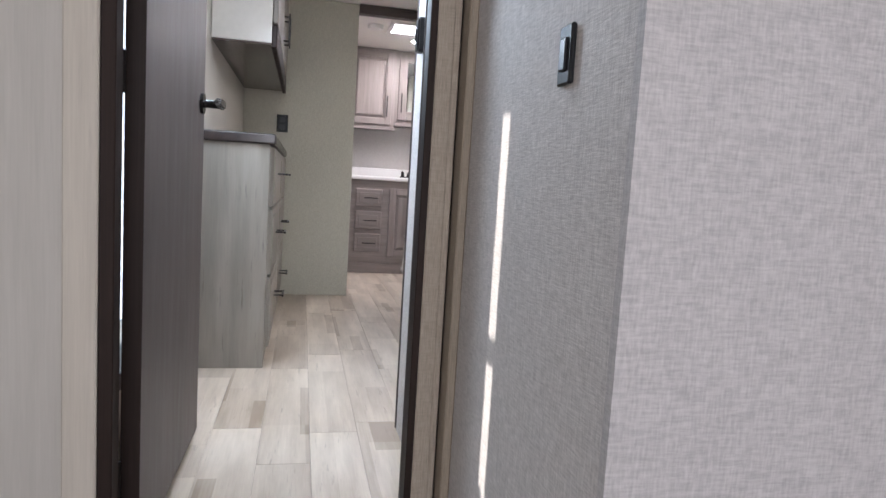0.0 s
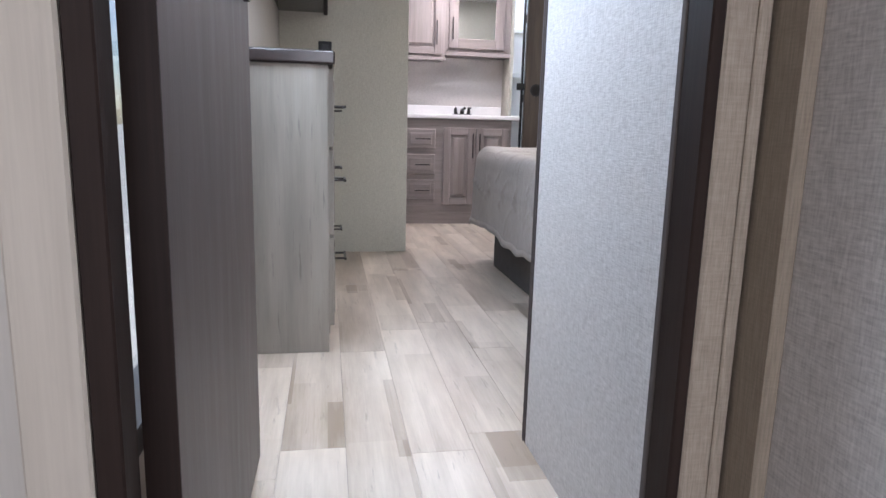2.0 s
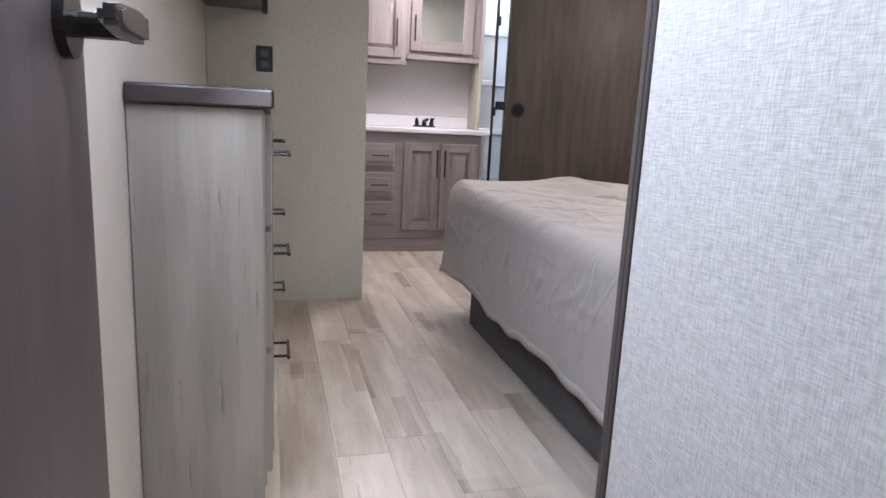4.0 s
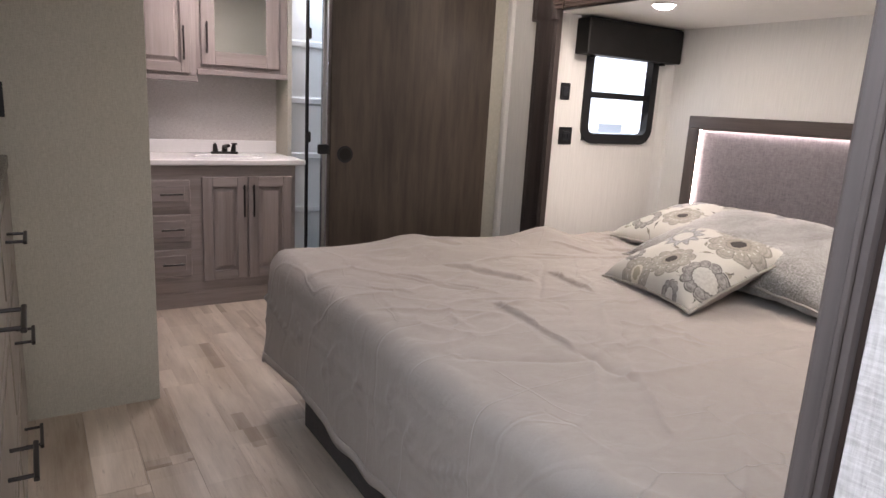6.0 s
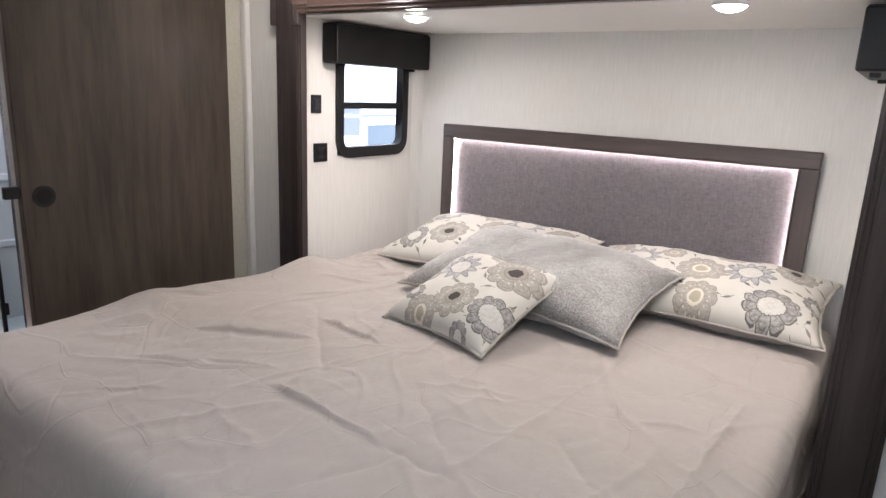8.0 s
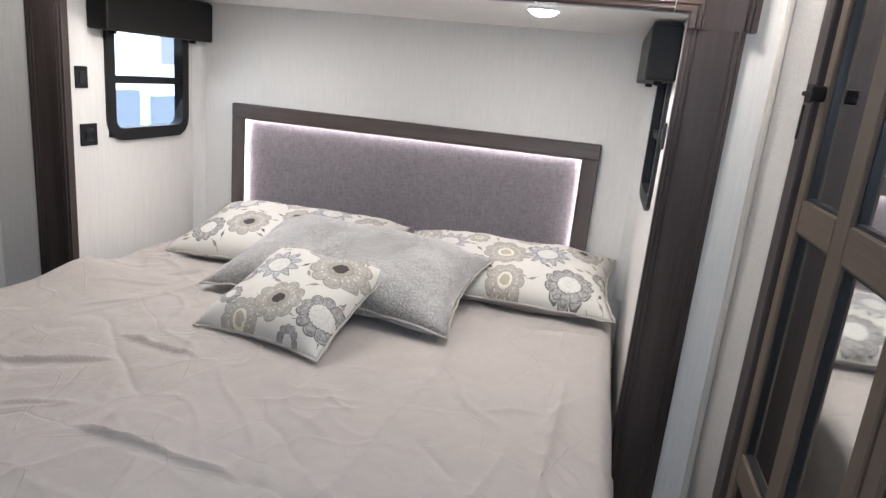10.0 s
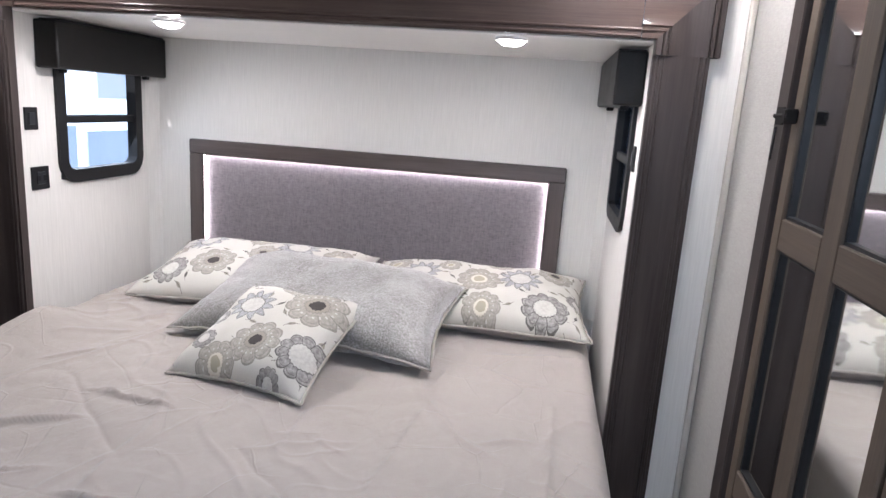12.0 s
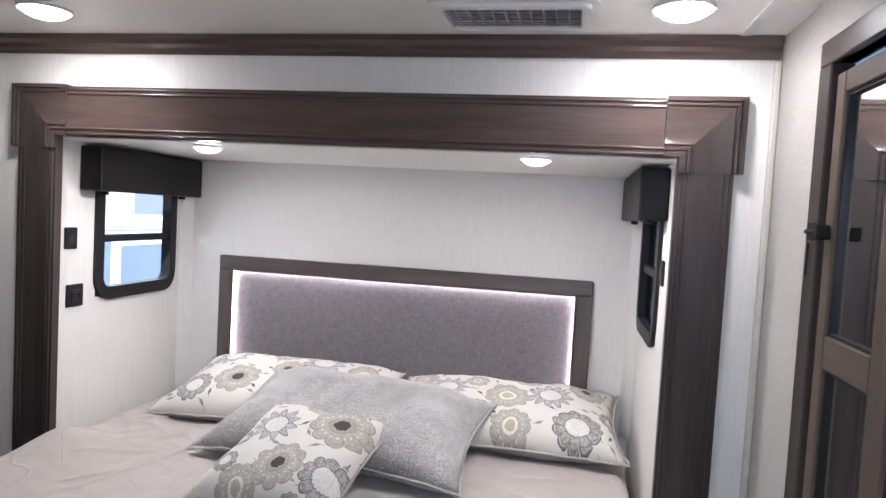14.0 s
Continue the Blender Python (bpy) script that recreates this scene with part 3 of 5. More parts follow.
part("cove", prism([(3.50, 3.28), (3.46, 3.28), (3.488, 3.305), (3.50, 3.32)], "z", 0.6, 1.62), M_PALE, _c)
_c = thing("trim_corner_cove", "pale corner strip beside the closet wall", "trim", kind="structure")
part("strip", box(2.712, 2.73, 3.045, 3.062, 0, 1.885, 0.004), M_WEST, _c)

# wall by the bathroom
wall("wall_north", M_BEIGE, (1.86, 2.77, 5.56, 5.60, 0, CEIL), label="beige linen wallpaper behind the sliding door")
wall("wall_bath_north", M_HALL, (0.385, 2.8, 7.10, 7.16, 0, CEIL), label="grey linen wallpaper over the vanity")
wall("wall_bath_east", M_SMOOTH, (2.73, 2.8, 5.60, 7.16, 0, CEIL), label="smooth white shower wall")
wall("wall_bath_side", M_BEIGE, (2.075, 2.10, 6.88, 7.10, 0.835, CEIL), label="narrow pale wall end beside the vanity")
_w = thing("wardrobe", "tall built-in wardrobe with a beige linen side panel", "wardrobe")
part("side_panel", box(0.387, 1.10, 5.518, 5.545, 0.0, CEIL - 0.002, 0.002), M_BEIGE, _w)
part("body", box(0.387, 1.096, 5.546, 7.098, 0.0, CEIL - 0.003), M_VANITY, _w)
_h = thing("trim_bath_header", "dark wood strip along the ceiling before the bathroom", "trim", kind="structure")
part("board", box(1.10, 2.70, 5.50, 5.52, 1.882, CEIL - 0.001, 0.003), M_TRIMWOOD_X, _h)

# slide-out surround
_f = thing("trim_slide_surround", "dark stained wooden surround of the bed alcove with ribbed corner blocks", "trim", kind="structure")


def ribbed(lo, hi, face, back, ribs):
    """An outline across a moulding: a flat board with rounded ribs along it, face towards low x."""
    pts = [(back, lo), (face, lo)]
    for c, w in ribs:
        for i in range(7):
            a = math.pi * i / 6
            pts.append((face - 0.5 * w * math.sin(a) * 1.1, c - w / 2 * math.cos(a)))
    return pts + [(face, hi), (back, hi)]


MITRED = ((2.735, 0.0), (2.697, 0.0), (2.694, 0.003), (2.694, 0.012), (2.701, 0.014), (2.697, 0.018), (2.697, 0.024), (2.703, 0.027), (2.699, 0.031),
          (2.701, 0.040), (2.706, 0.06), (2.708, 0.08), (2.707, 0.10), (2.703, 0.12), (2.699, 0.128), (2.704, 0.132), (2.697, 0.136), (2.697, 0.142),
          (2.702, 0.145), (2.694, 0.149), (2.694, 0.161), (2.697, 0.164), (2.735, 0.164))
part("header", prism(ribbed(1.622, 1.780, 2.703, 2.735, ((1.630, 0.010), (1.646, 0.010), (1.757, 0.009), (1.770, 0.009))), "y", 3.327, 5.164), M_TRIMWOOD_Y, _f, "glossy dark wood header with ribbed edges")
for inner, outer, s in ((3.288, 3.145, -1), (5.203, 5.345, 1)):
    lo, hi = min(inner, outer), max(inner, outer)
    part("post", prism([(x, y) for x, y in ribbed(lo, hi, 2.706, 2.735, ((lo + 0.012, 0.008), (lo + 0.026, 0.006), (hi - 0.026, 0.006), (hi - 0.012, 0.008)))], "z", 0.0, 1.585), M_TRIMWOOD, _f)
    o, i, t = outer + s * 0.022, inner - s * 0.037, inner
    blk = part("corner_block", box(2.716, 2.735, min(t, o) + 0.004, max(t, o) - 0.004, 1.60, 1.78), M_TRIMWOOD_Y, _f, "mitred corner block with carved ribs")
    for name, mat in (("top_rail", M_TRIMWOOD_Y), ("side_rail", M_TRIMWOOD)):
        bm = bmesh.new()
        ends = [[], []]
        for x, d in MITRED:
            mitre = (x, o - s * d, 1.786 - d)
            ends[0].append(bm.verts.new((x, i, 1.786 - d) if name == "top_rail" else (x, o - s * d, 1.584)))
            ends[1].append(bm.verts.new(mitre))
        for (a, b), (c, d) in zip(zip(*ends), list(zip(*ends))[1:]):
            bm.faces.new((a, b, d, c))
        bm.faces.new(ends[0])
        bmesh.ops.recalc_face_normals(bm, faces=bm.faces)
        part(name, bm, mat, blk, smooth=True).data.set_sharp_from_angle(angle=radians(22))
_f = thing("trim_crown", "dark wood crown moulding under the ceiling", "trim", kind="structure")
part("moulding", prism([(2.73, 1.888), (2.722, 1.888), (2.718, 1.897), (2.712, 1.905), (2.712, 1.918), (2.700, 1.930), (2.694, CEIL - 0.001), (2.73, CEIL - 0.001)], "y", 3.05, 5.555), M_TRIMWOOD_Y, _f)

# windows
def small_window(name, y_in, s, x0, x1, z0, z1, pane, label):
    """A black rounded slide-out window; s points outwards along y."""
    w = thing(name, label, "window", kind="structure")
    r = 0.07
    out, inn = round_rect(x0 - 0.012, x1 + 0.012, z0 - 0.012, z1 + 0.012, r + 0.01), round_rect(x0 + 0.03, x1 - 0.03, z0 + 0.035, z1 - 0.03, r * 0.5)
    part("window_frame", ring(out, inn, "y", y_in - s * 0.012, y_in + s * 0.03), M_BLACK, w, "black plastic window frame with rounded corners")
    zm = z0 + 0.215
    part("cross_bar", box(x0 + 0.02, x1 - 0.02, min(y_in, y_in + s * 0.025), max(y_in, y_in + s * 0.025), zm - 0.014, zm + 0.014, 0.003), M_BLACK, w)
    for a, b in ((z0 + 0.03, zm - 0.012), (zm + 0.012, z1 - 0.025)):
        g = part("pane", box(x0 + 0.025, x1 - 0.025, y_in + s * 0.014 - 0.002, y_in + s * 0.014 + 0.002, a, b), pane, w, "clear glass pane")
        g.visible_shadow = False
    return w


small_window("window_1", 5.24, 1, 2.945, 3.405, 1.065, 1.58, M_GLASS, "small black-framed window with bright daylight behind")
small_window("window_2", 3.28, -1, 2.945, 3.405, 1.065, 1.58, M_GLASSBLUE, "small black-framed window with a dim bluish view")
_w = thing("window_3", "dark-framed window behind the open door", "window", kind="structure")
part("window_frame", ring(round_rect(W3[0] - 0.012, W3[1] + 0.01, W3[2] - 0.01, W3[3] + 0.01, 0.06), round_rect(W3[0], W3[1] - 0.03, W3[2] + 0.03, W3[3] - 0.02, 0.04), "x", 0.326, 0.392), M_BLACK, _w)
part("cross_bar", box(0.34, 0.36, W3[0], W3[1] - 0.02, 1.335, 1.357), M_BLACK, _w)
_g = part("pane", box(0.348, 0.351, W3[0], W3[1] - 0.02, W3[2] + 0.02, W3[3] - 0.02), M_GLASS, _w)
_g.visible_shadow = False

# Out of view, inferred from hall daylight; the shade is added against sun.
_w = thing("window_4", "small unseen window with an added white shade", "window", kind="structure")
part("window_frame", ring(round_rect(W4[0] - 0.01, W4[1] + 0.01, W4[2] - 0.01, W4[3] + 0.01, 0.05), round_rect(W4[0] + 0.02, W4[1] - 0.02, W4[2] + 0.02, W4[3] - 0.02, 0.03), "x", 0.328, 0.392), M_BLACK, _w)
part("shade", box(0.372, 0.375, W4[0] + 0.01, W4[1] - 0.01, W4[2] + 0.01, W4[3] - 0.01), M_WHITEPLASTIC, _w, "white shade added to keep the sun out")

# outside
tagged(mesh_object("ground", box(-300, 300, -300, 300, -1.6, -1.4), M_GROUND), "pale gravel ground outside", "ground", kind="structure")
# Trailer side and panels emit light themselves instead of being lit by daylight.
_b = thing("backdrop_north", "white trailer side far outside the window, glowing in place of daylight", "backdrop", kind="structure")
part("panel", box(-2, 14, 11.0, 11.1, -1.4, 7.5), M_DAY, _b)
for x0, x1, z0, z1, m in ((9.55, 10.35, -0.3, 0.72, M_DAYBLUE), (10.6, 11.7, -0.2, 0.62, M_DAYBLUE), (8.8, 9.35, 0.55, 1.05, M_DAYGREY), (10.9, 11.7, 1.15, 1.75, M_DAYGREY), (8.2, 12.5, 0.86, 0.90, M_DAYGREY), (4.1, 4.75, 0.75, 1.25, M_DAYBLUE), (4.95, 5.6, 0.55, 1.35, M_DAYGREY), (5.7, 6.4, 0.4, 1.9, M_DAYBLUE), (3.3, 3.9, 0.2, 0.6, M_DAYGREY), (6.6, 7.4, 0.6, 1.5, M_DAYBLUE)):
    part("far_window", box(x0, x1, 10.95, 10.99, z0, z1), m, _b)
# Its dimness comes from the weak blue emission, strips glow brighter.
_b = thing("backdrop_south", "bluish trailer side outside the window, shade set by a dim glow", "backdrop", kind="structure")
part("panel", box(2.95, 60, 1.6, 1.7, -1.4, 9), M_DIMGLOW, _b)
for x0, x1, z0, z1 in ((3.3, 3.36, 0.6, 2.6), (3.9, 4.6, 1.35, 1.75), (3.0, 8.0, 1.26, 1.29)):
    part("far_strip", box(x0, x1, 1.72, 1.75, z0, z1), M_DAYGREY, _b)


# ---- entry door ----
HINGE, LATCH = Vector((0.4555, 2.378, 0)), Vector((0.463, 3.055, 0))
_d = thing("door_frame", "dark brown wooden frame of the bedroom door", "door frame", kind="structure")
part("jamb", box(0.437, 0.462, 2.290, 2.336, -0.19, 1.86, 0.002), M_JAMB, _d)
part("jamb", box(0.996, 1.010, 2.290, 2.336, -0.19, 1.86, 0.002), M_JAMB, _d)
part("stop", box(0.9945, 1.103, 2.336, 2.345, 0.0, 1.86, 0.001), M_STRIP, _d, "grey-brown edge strip")
part("head", box(0.437, 1.010, 2.290, 2.336, 1.86, 1.90, 0.002), M_TRIMWOOD_X, _d)
part("threshold", box(0.462, 0.994, 2.292, 2.336, 0.0005, 0.004, 0.001), M_PULLWOOD, _d)
door = thing("door_1", "dark grey-brown wooden door standing open against the wall", "door", kind="structure")
way = (LATCH - HINGE).normalized()
door.matrix_world = Matrix.Translation(HINGE) @ Matrix.Rotation(math.atan2(way.y, way.x), 4, "Z")
_len = (LATCH - HINGE).length
part("leaf", box(0.0, _len, -0.034, 0.0, 0.030, 1.85, 0.0025), M_DOORWOOD, door)
part("edge_band", box(-0.003, -0.0003, -0.0345, 0.0005, 0.030, 1.85), M_JAMB, door, "black-brown edge strip")
for s in (1, -1):
    y, u, z = (-0.034 if s > 0 else 0.0), _len - 0.060, 0.978
    lever = part("lever", rod((u, y, z), (u, y - s * 0.009, z), 0.028, 20), M_LEVER, door, "dark bronze lever handle")
    if s > 0:
        part("neck", rod((u, y, z), (u, y - 0.052, z), 0.011, 12), M_LEVER, lever)
        bm = prism([(u + 0.014, z - 0.012), (u + 0.014, z + 0.013), (u - 0.02, z + 0.013), (u - 0.075, z + 0.010), (u - 0.092, z + 0.007), (u - 0.092, z - 0.007), (u - 0.06, z - 0.012)], "y", y - 0.064, y - 0.047)
        bmesh.ops.bevel(bm, geom=list(bm.edges), offset=0.004, segments=2, affect="EDGES")
        part("grip", bm, M_LEVER, lever, "flat dark lever")
part("latch_plate", box(_len, _len + 0.0015, -0.028, -0.006, 0.915, 0.995), M_STEEL, door)
for z in (0.195, 0.965, 1.70):
    h = part("hinge", rod((-0.012, 0.006, z - 0.038), (-0.012, 0.006, z + 0.038), 0.0075, 12), M_BRONZE, door, "black butt hinge")
    part("leaf_plate", box(-0.012, 0.035, -0.001, 0.0015, z - 0.036, z + 0.036), M_BRONZE, h)

# light switch by the steps, control on the wall end, sockets
def plate(name, label, category, c, n, w, h, rockers=1, mat=None):
    """A wall plate at c, whose outward normal n lies along x or y; w wide, h high."""
    t = thing(name, label, category)
    ax = 0 if n[0] else 1
    sg = n[ax]

    def slab(ww, hh, a, b, dz=0.0, du=0.0, bev=0.002):
        lo, hi = list(c), list(c)
        o = 1 - ax
        lo[o], hi[o] = c[o] + du - ww / 2, c[o] + du + ww / 2
        lo[ax], hi[ax] = min(c[ax] + sg * a, c[ax] + sg * b), max(c[ax] + sg * a, c[ax] + sg * b)
        return box(lo[0], hi[0], lo[1], hi[1], c[2] + dz - hh / 2, c[2] + dz + hh / 2, bev)

    part("cover", slab(w, h, 0.0, 0.007), M_BLACK, t)
    for k in range(rockers):
        dz = 0.0 if rockers == 1 else (k - (rockers - 1) / 2) * h * 0.42
        part("rocker", slab(w * 0.5, h * 0.55 / rockers, 0.007, 0.010, dz), mat or M_BLACKGLOSS, t)
    return t


plate("light_switch", "small black light switch on woven wallpaper", "switch", (1.075, 1.806, 0.955), (-1, 0), 0.036, 0.069)
plate("light_switch", "small black switch above a socket by the bed", "switch", (2.818, 5.24, 1.285), (0, -1), 0.056, 0.074)
_o = plate("wall_socket", "black double socket by the bed", "socket", (2.842, 5.24, 1.085), (0, -1), 0.078, 0.078, 1)
for u in (-0.015, 0.015):
    part("outlet", box(2.842 + u - 0.008, 2.842 + u + 0.008, 5.2265, 5.2305, 1.075, 1.095, 0.001), M_BLACK, _o)
plate("light_switch", "slim black switch beside the bluish window", "switch", (2.872, 3.28, 1.30), (0, 1), 0.045, 0.075)
_o = plate("wall_socket", "black socket on the wardrobe side above the dresser", "socket", (0.634, 5.518, 1.132), (0, -1), 0.072, 0.112, 2)
_c = thing("control_switch", "black rounded control switch with a grey button", "switch")
bm = prism(round_rect(2.980, 3.024, 1.176, 1.276, 0.010), "x", 1.086, 1.104)
bmesh.ops.bevel(bm, geom=[e for e in bm.edges if all(abs(v.co.x - 1.086) < 1e-4 for v in e.verts)], offset=0.005, segments=2, affect="EDGES")
part("housing", bm, M_BLACK, _c)
part("face", prism(round_rect(2.987, 3.017, 1.185, 1.267, 0.007), "x", 1.0845, 1.087), M_BLACKGLOSS, _c)
part("button", prism(round_rect(2.993, 3.011, 1.207, 1.241, 0.003), "x", 1.0815, 1.085), M_BLACK, _c)

# ---- dresser ----
_d = thing("dresser", "grey washed wooden dresser with a dark laminate top", "dresser")
DX = 0.645
part("side_panel", box(0.387, DX, 3.782, 3.80, 0.0, 0.914, 0.0015), M_LIGHTWOOD, _d)
part("body", box(0.387, DX - 0.004, 3.80, 5.515, 0.0, 0.914), M_LIGHTWOOD, _d)
bm = box(0.387, 0.668, 3.768, 5.516, 0.915, 0.955, 0.006, seg=2)
part("top", bm, M_DRTOP, _d, "dark brown laminate top with a satin sheen")
part("corner_post", box(DX - 0.02, DX + 0.004, 3.786, 3.806, 0.06, 0.912, 0.003), M_LIGHTWOOD, _d)


def drawer(parent, y0, y1, z0, z1, x, mat, out=1):
    bm = box(x, x + 0.018, y0, y1, z0, z1, 0.004, seg=2)
    d = part("drawer", bm, mat, parent)
    rz, ry = 0.035, 0.035
    part("raised_panel", prism([(y0 + ry, z0 + rz), (y1 - ry, z0 + rz), (y1 - ry, z1 - rz), (y0 + ry, z1 - rz)], "x", x + 0.018, x + 0.021), mat, d)
    return d


part("end_panel", box(DX, DX + 0.018, 5.21, 5.512, 0.08, 0.905, 0.004), M_LIGHTWOOD, _d)
for z0, z1 in ((0.665, 0.905), (0.385, 0.655), (0.08, 0.375)):
    for y0, y1 in ((3.815, 4.61), (4.62, 5.20)):
        d = drawer(_d, y0, y1, z0, z1, DX, M_LIGHTWOOD)
        pull(d, (DX + 0.018, (y0 + y1) / 2 - 0.02, (z0 + z1) / 2 + 0.015), "y", 0.13, (0.044, 0, 0))

# overhead cabinet
_o = thing("overhead_cabinet", "grey washed wall cabinet hung above the dresser", "cabinet")
part("side_panel", box(0.387, 0.628, 3.972, 3.99, 1.345, CEIL - 0.002, 0.002), M_WEST, _o, "plain beige end panel")
part("body", box(0.387, 0.626, 3.99, 5.515, 1.352, CEIL - 0.003), M_TRIMWOOD_Y, _o)
part("bottom", box(0.387, 0.632, 3.976, 5.515, 1.338, 1.35, 0.002), M_TRIMWOOD_Y, _o, "dark wood underside")
part("front_rail", box(0.628, 0.650, 3.972, 5.515, 1.325, 1.42, 0.004), M_JAMB, _o, "black-brown front rail")
for y0, y1 in ((3.99, 4.74), (4.75, 5.505)):
    d = part("cabinet_door", box(0.63, 0.652, y0, y1, 1.43, CEIL - 0.02, 0.004), M_LIGHTWOOD, _o)
    pull(d, (0.652, y1 - 0.05 if y0 < 4.5 else y0 + 0.05, 1.56), "z", 0.15, (0.028, 0, 0))

# ---- vanity ----
_v = thing("vanity_cabinet", "pink-grey wooden vanity with three drawers and two doors", "cabinet")
VY = 6.66
part("body", box(1.115, 2.045, VY, 7.095, 0.09, 0.80), M_VANITY, _v)
part("toe_kick", box(1.115, 2.045, VY - 0.004, 7.095, 0.0, 0.088), M_VANITY_X, _v, "darker toe board at the floor")
part("face_frame", box(1.115, 2.045, VY - 0.008, VY - 0.001, 0.09, 0.80, 0.001), M_VANITY_X, _v)


def raised_door(parent, x0, x1, z0, z1, y, rail=0.055, name="cabinet_door", glazed=None):
    """A framed door facing -y: stiles, rails, and a raised field or a mirror."""
    d = part(name, box(x0, x1, y - 0.004, y, z0, z1), M_VANITY, parent)
    f = y - 0.020
    for a, b in ((x0, x0 + rail), (x1 - rail, x1)):
        part("stile", box(a, b, f, y - 0.004, z0, z1, 0.003), M_VANITY, d)
    for a, b in ((z0, z0 + rail), (z1 - rail, z1)):
        part("rail", box(x0 + rail, x1 - rail, f + 0.0005, y - 0.004, a, b, 0.003), M_VANITY_X, d)
    i0, i1, j0, j1 = x0 + rail, x1 - rail, z0 + rail, z1 - rail
    if glazed:
        part("mirror_pane", box(i0, i1, y - 0.009, y - 0.005, j0, j1), glazed, d, "mirror glass pane")
        return d
    bm = bmesh.new()
    a = [bm.verts.new(p) for p in ((i0 + 0.008, y - 0.005, j0 + 0.008), (i1 - 0.008, y - 0.005, j0 + 0.008), (i1 - 0.008, y - 0.005, j1 - 0.008), (i0 + 0.008, y - 0.005, j1 - 0.008))]
    k = 0.028
    b = [bm.verts.new(p) for p in ((i0 + k, f + 0.002, j0 + k), (i1 - k, f + 0.002, j0 + k), (i1 - k, f + 0.002, j1 - k), (i0 + k, f + 0.002, j1 - k))]
    for i in range(4):
        bm.faces.new((a[i], a[(i + 1) % 4], b[(i + 1) % 4], b[i]))
    bm.faces.new(b)
    bmesh.ops.recalc_face_normals(bm, faces=bm.faces)
    part("raised_panel", bm, M_VANITY, d)
    return d


for z0, z1 in ((0.575, 0.725), (0.38, 0.535), (0.185, 0.342)):
    bm = box(1.225, 1.45, VY - 0.026, VY - 0.008, z0, z1, 0.006, seg=2)
    d = part("drawer", bm, M_VANITY_X, _v)
    part("raised_panel", box(1.255, 1.42, VY - 0.030, VY - 0.026, z0 + 0.032, z1 - 0.032, 0.002), M_VANITY_X, d)
    pull(d, (1.35, VY - 0.030, (z0 + z1) / 2), "x", 0.105, (0, -0.026, 0))
for x0, x1, px in ((1.512, 1.757, 1.735), (1.765, 2.02, 1.788)):
    d = raised_door(_v, x0, x1, 0.15, 0.738, VY - 0.009)
    pull(d, (px, VY - 0.029, 0.605), "z", 0.175, (0, -0.026, 0))

_t = thing("vanity_countertop", "white moulded vanity top with a low backsplash", "countertop")
bm = box(1.105, 2.10, 6.622, 7.098, 0.802, 0.834, 0.007, seg=2)
part("slab", bm, M_WHITE, _t)
part("backsplash", box(1.105, 2.066, 7.07, 7.098, 0.834, 0.912, 0.004, seg=2), M_WHITE, _t)
part("basin_rim", ring([(1.70 + 0.20 * math.cos(a), 6.82 + 0.13 * math.sin(a)) for a in np.linspace(0, 2 * math.pi, 33)[:-1]], [(1.70 + 0.185 * math.cos(a), 6.82 + 0.115 * math.sin(a)) for a in np.linspace(0, 2 * math.pi, 33)[:-1]], "z", 0.834, 0.838), M_WHITE, _t)
_f = thing("faucet", "dark bronze two-handle basin faucet", "faucet")
FX, FY, FZ = 1.72, 6.985, 0.834
part("base", box(FX - 0.078, FX + 0.078, FY - 0.022, FY + 0.022, FZ, FZ + 0.016, 0.006, seg=2), M_BRONZE, _f)
for s in (-1, 1):
    h = part("handle", rod((FX + s * 0.052, FY, FZ + 0.014), (FX + s * 0.056, FY, FZ + 0.06), 0.017, 14, r2=0.011), M_BRONZE, _f)
    part("lever", box(FX + s * 0.05 - 0.007, FX + s * 0.05 + 0.013 * s + 0.007, FY - 0.03, FY + 0.008, FZ + 0.058, FZ + 0.068, 0.003), M_BRONZE, h)
bm = rod((FX, FY, FZ + 0.014), (FX, FY - 0.01, FZ + 0.05), 0.018, 14, r2=0.015)
rod((FX, FY - 0.006, FZ + 0.045), (FX, FY - 0.10, FZ + 0.058), 0.014, 14, bm, 0.010)
part("spout", bm, M_BRONZE, _f)

_u = thing("upper_cabinet", "pink-grey wooden wall cabinet beside the mirror", "cabinet")
part("body", box(1.115, 1.545, 6.865, 7.095, 1.255, CEIL - 0.002), M_VANITY, _u)
part("cornice", box(1.105, 1.55, 6.85, 6.864, 1.245, 1.275, 0.003), M_VANITY_X, _u)
d = raised_door(_u, 1.13, 1.515, 1.29, CEIL - 0.03, 6.864)
pull(d, (1.473, 6.844, 1.448), "z", 0.17, (0, -0.026, 0))
_u = thing("mirror_cabinet", "pink-grey wooden wall cabinet with a mirrored door", "cabinet")
part("body", box(1.548, 2.072, 6.89, 7.095, 1.295, CEIL - 0.002), M_VANITY, _u)
part("cornice", box(1.552, 2.074, 6.874, 6.889, 1.288, 1.318, 0.003), M_VANITY_X, _u)
d = raised_door(_u, 1.575, 2.02, 1.345, CEIL - 0.03, 6.889, 0.075, glazed=M_MIRROR)
pull(d, (1.602, 6.869, 1.49), "z", 0.16, (0, -0.026, 0))

# ---- shower and sliding door ----
_s = thing("shower_enclosure", "shower with a bluish glass door in a chrome frame", "shower")
part("black_post", box(2.103, 2.117, 6.63, 6.655, 0.0, CEIL - 0.002, 0.002), M_BLACK, _s)
for z in (0.25, 0.97, 1.55):
    part("door_hinge", box(2.112, 2.126, 6.615, 6.632, z - 0.03, z + 0.03, 0.003), M_BLACK, _s)
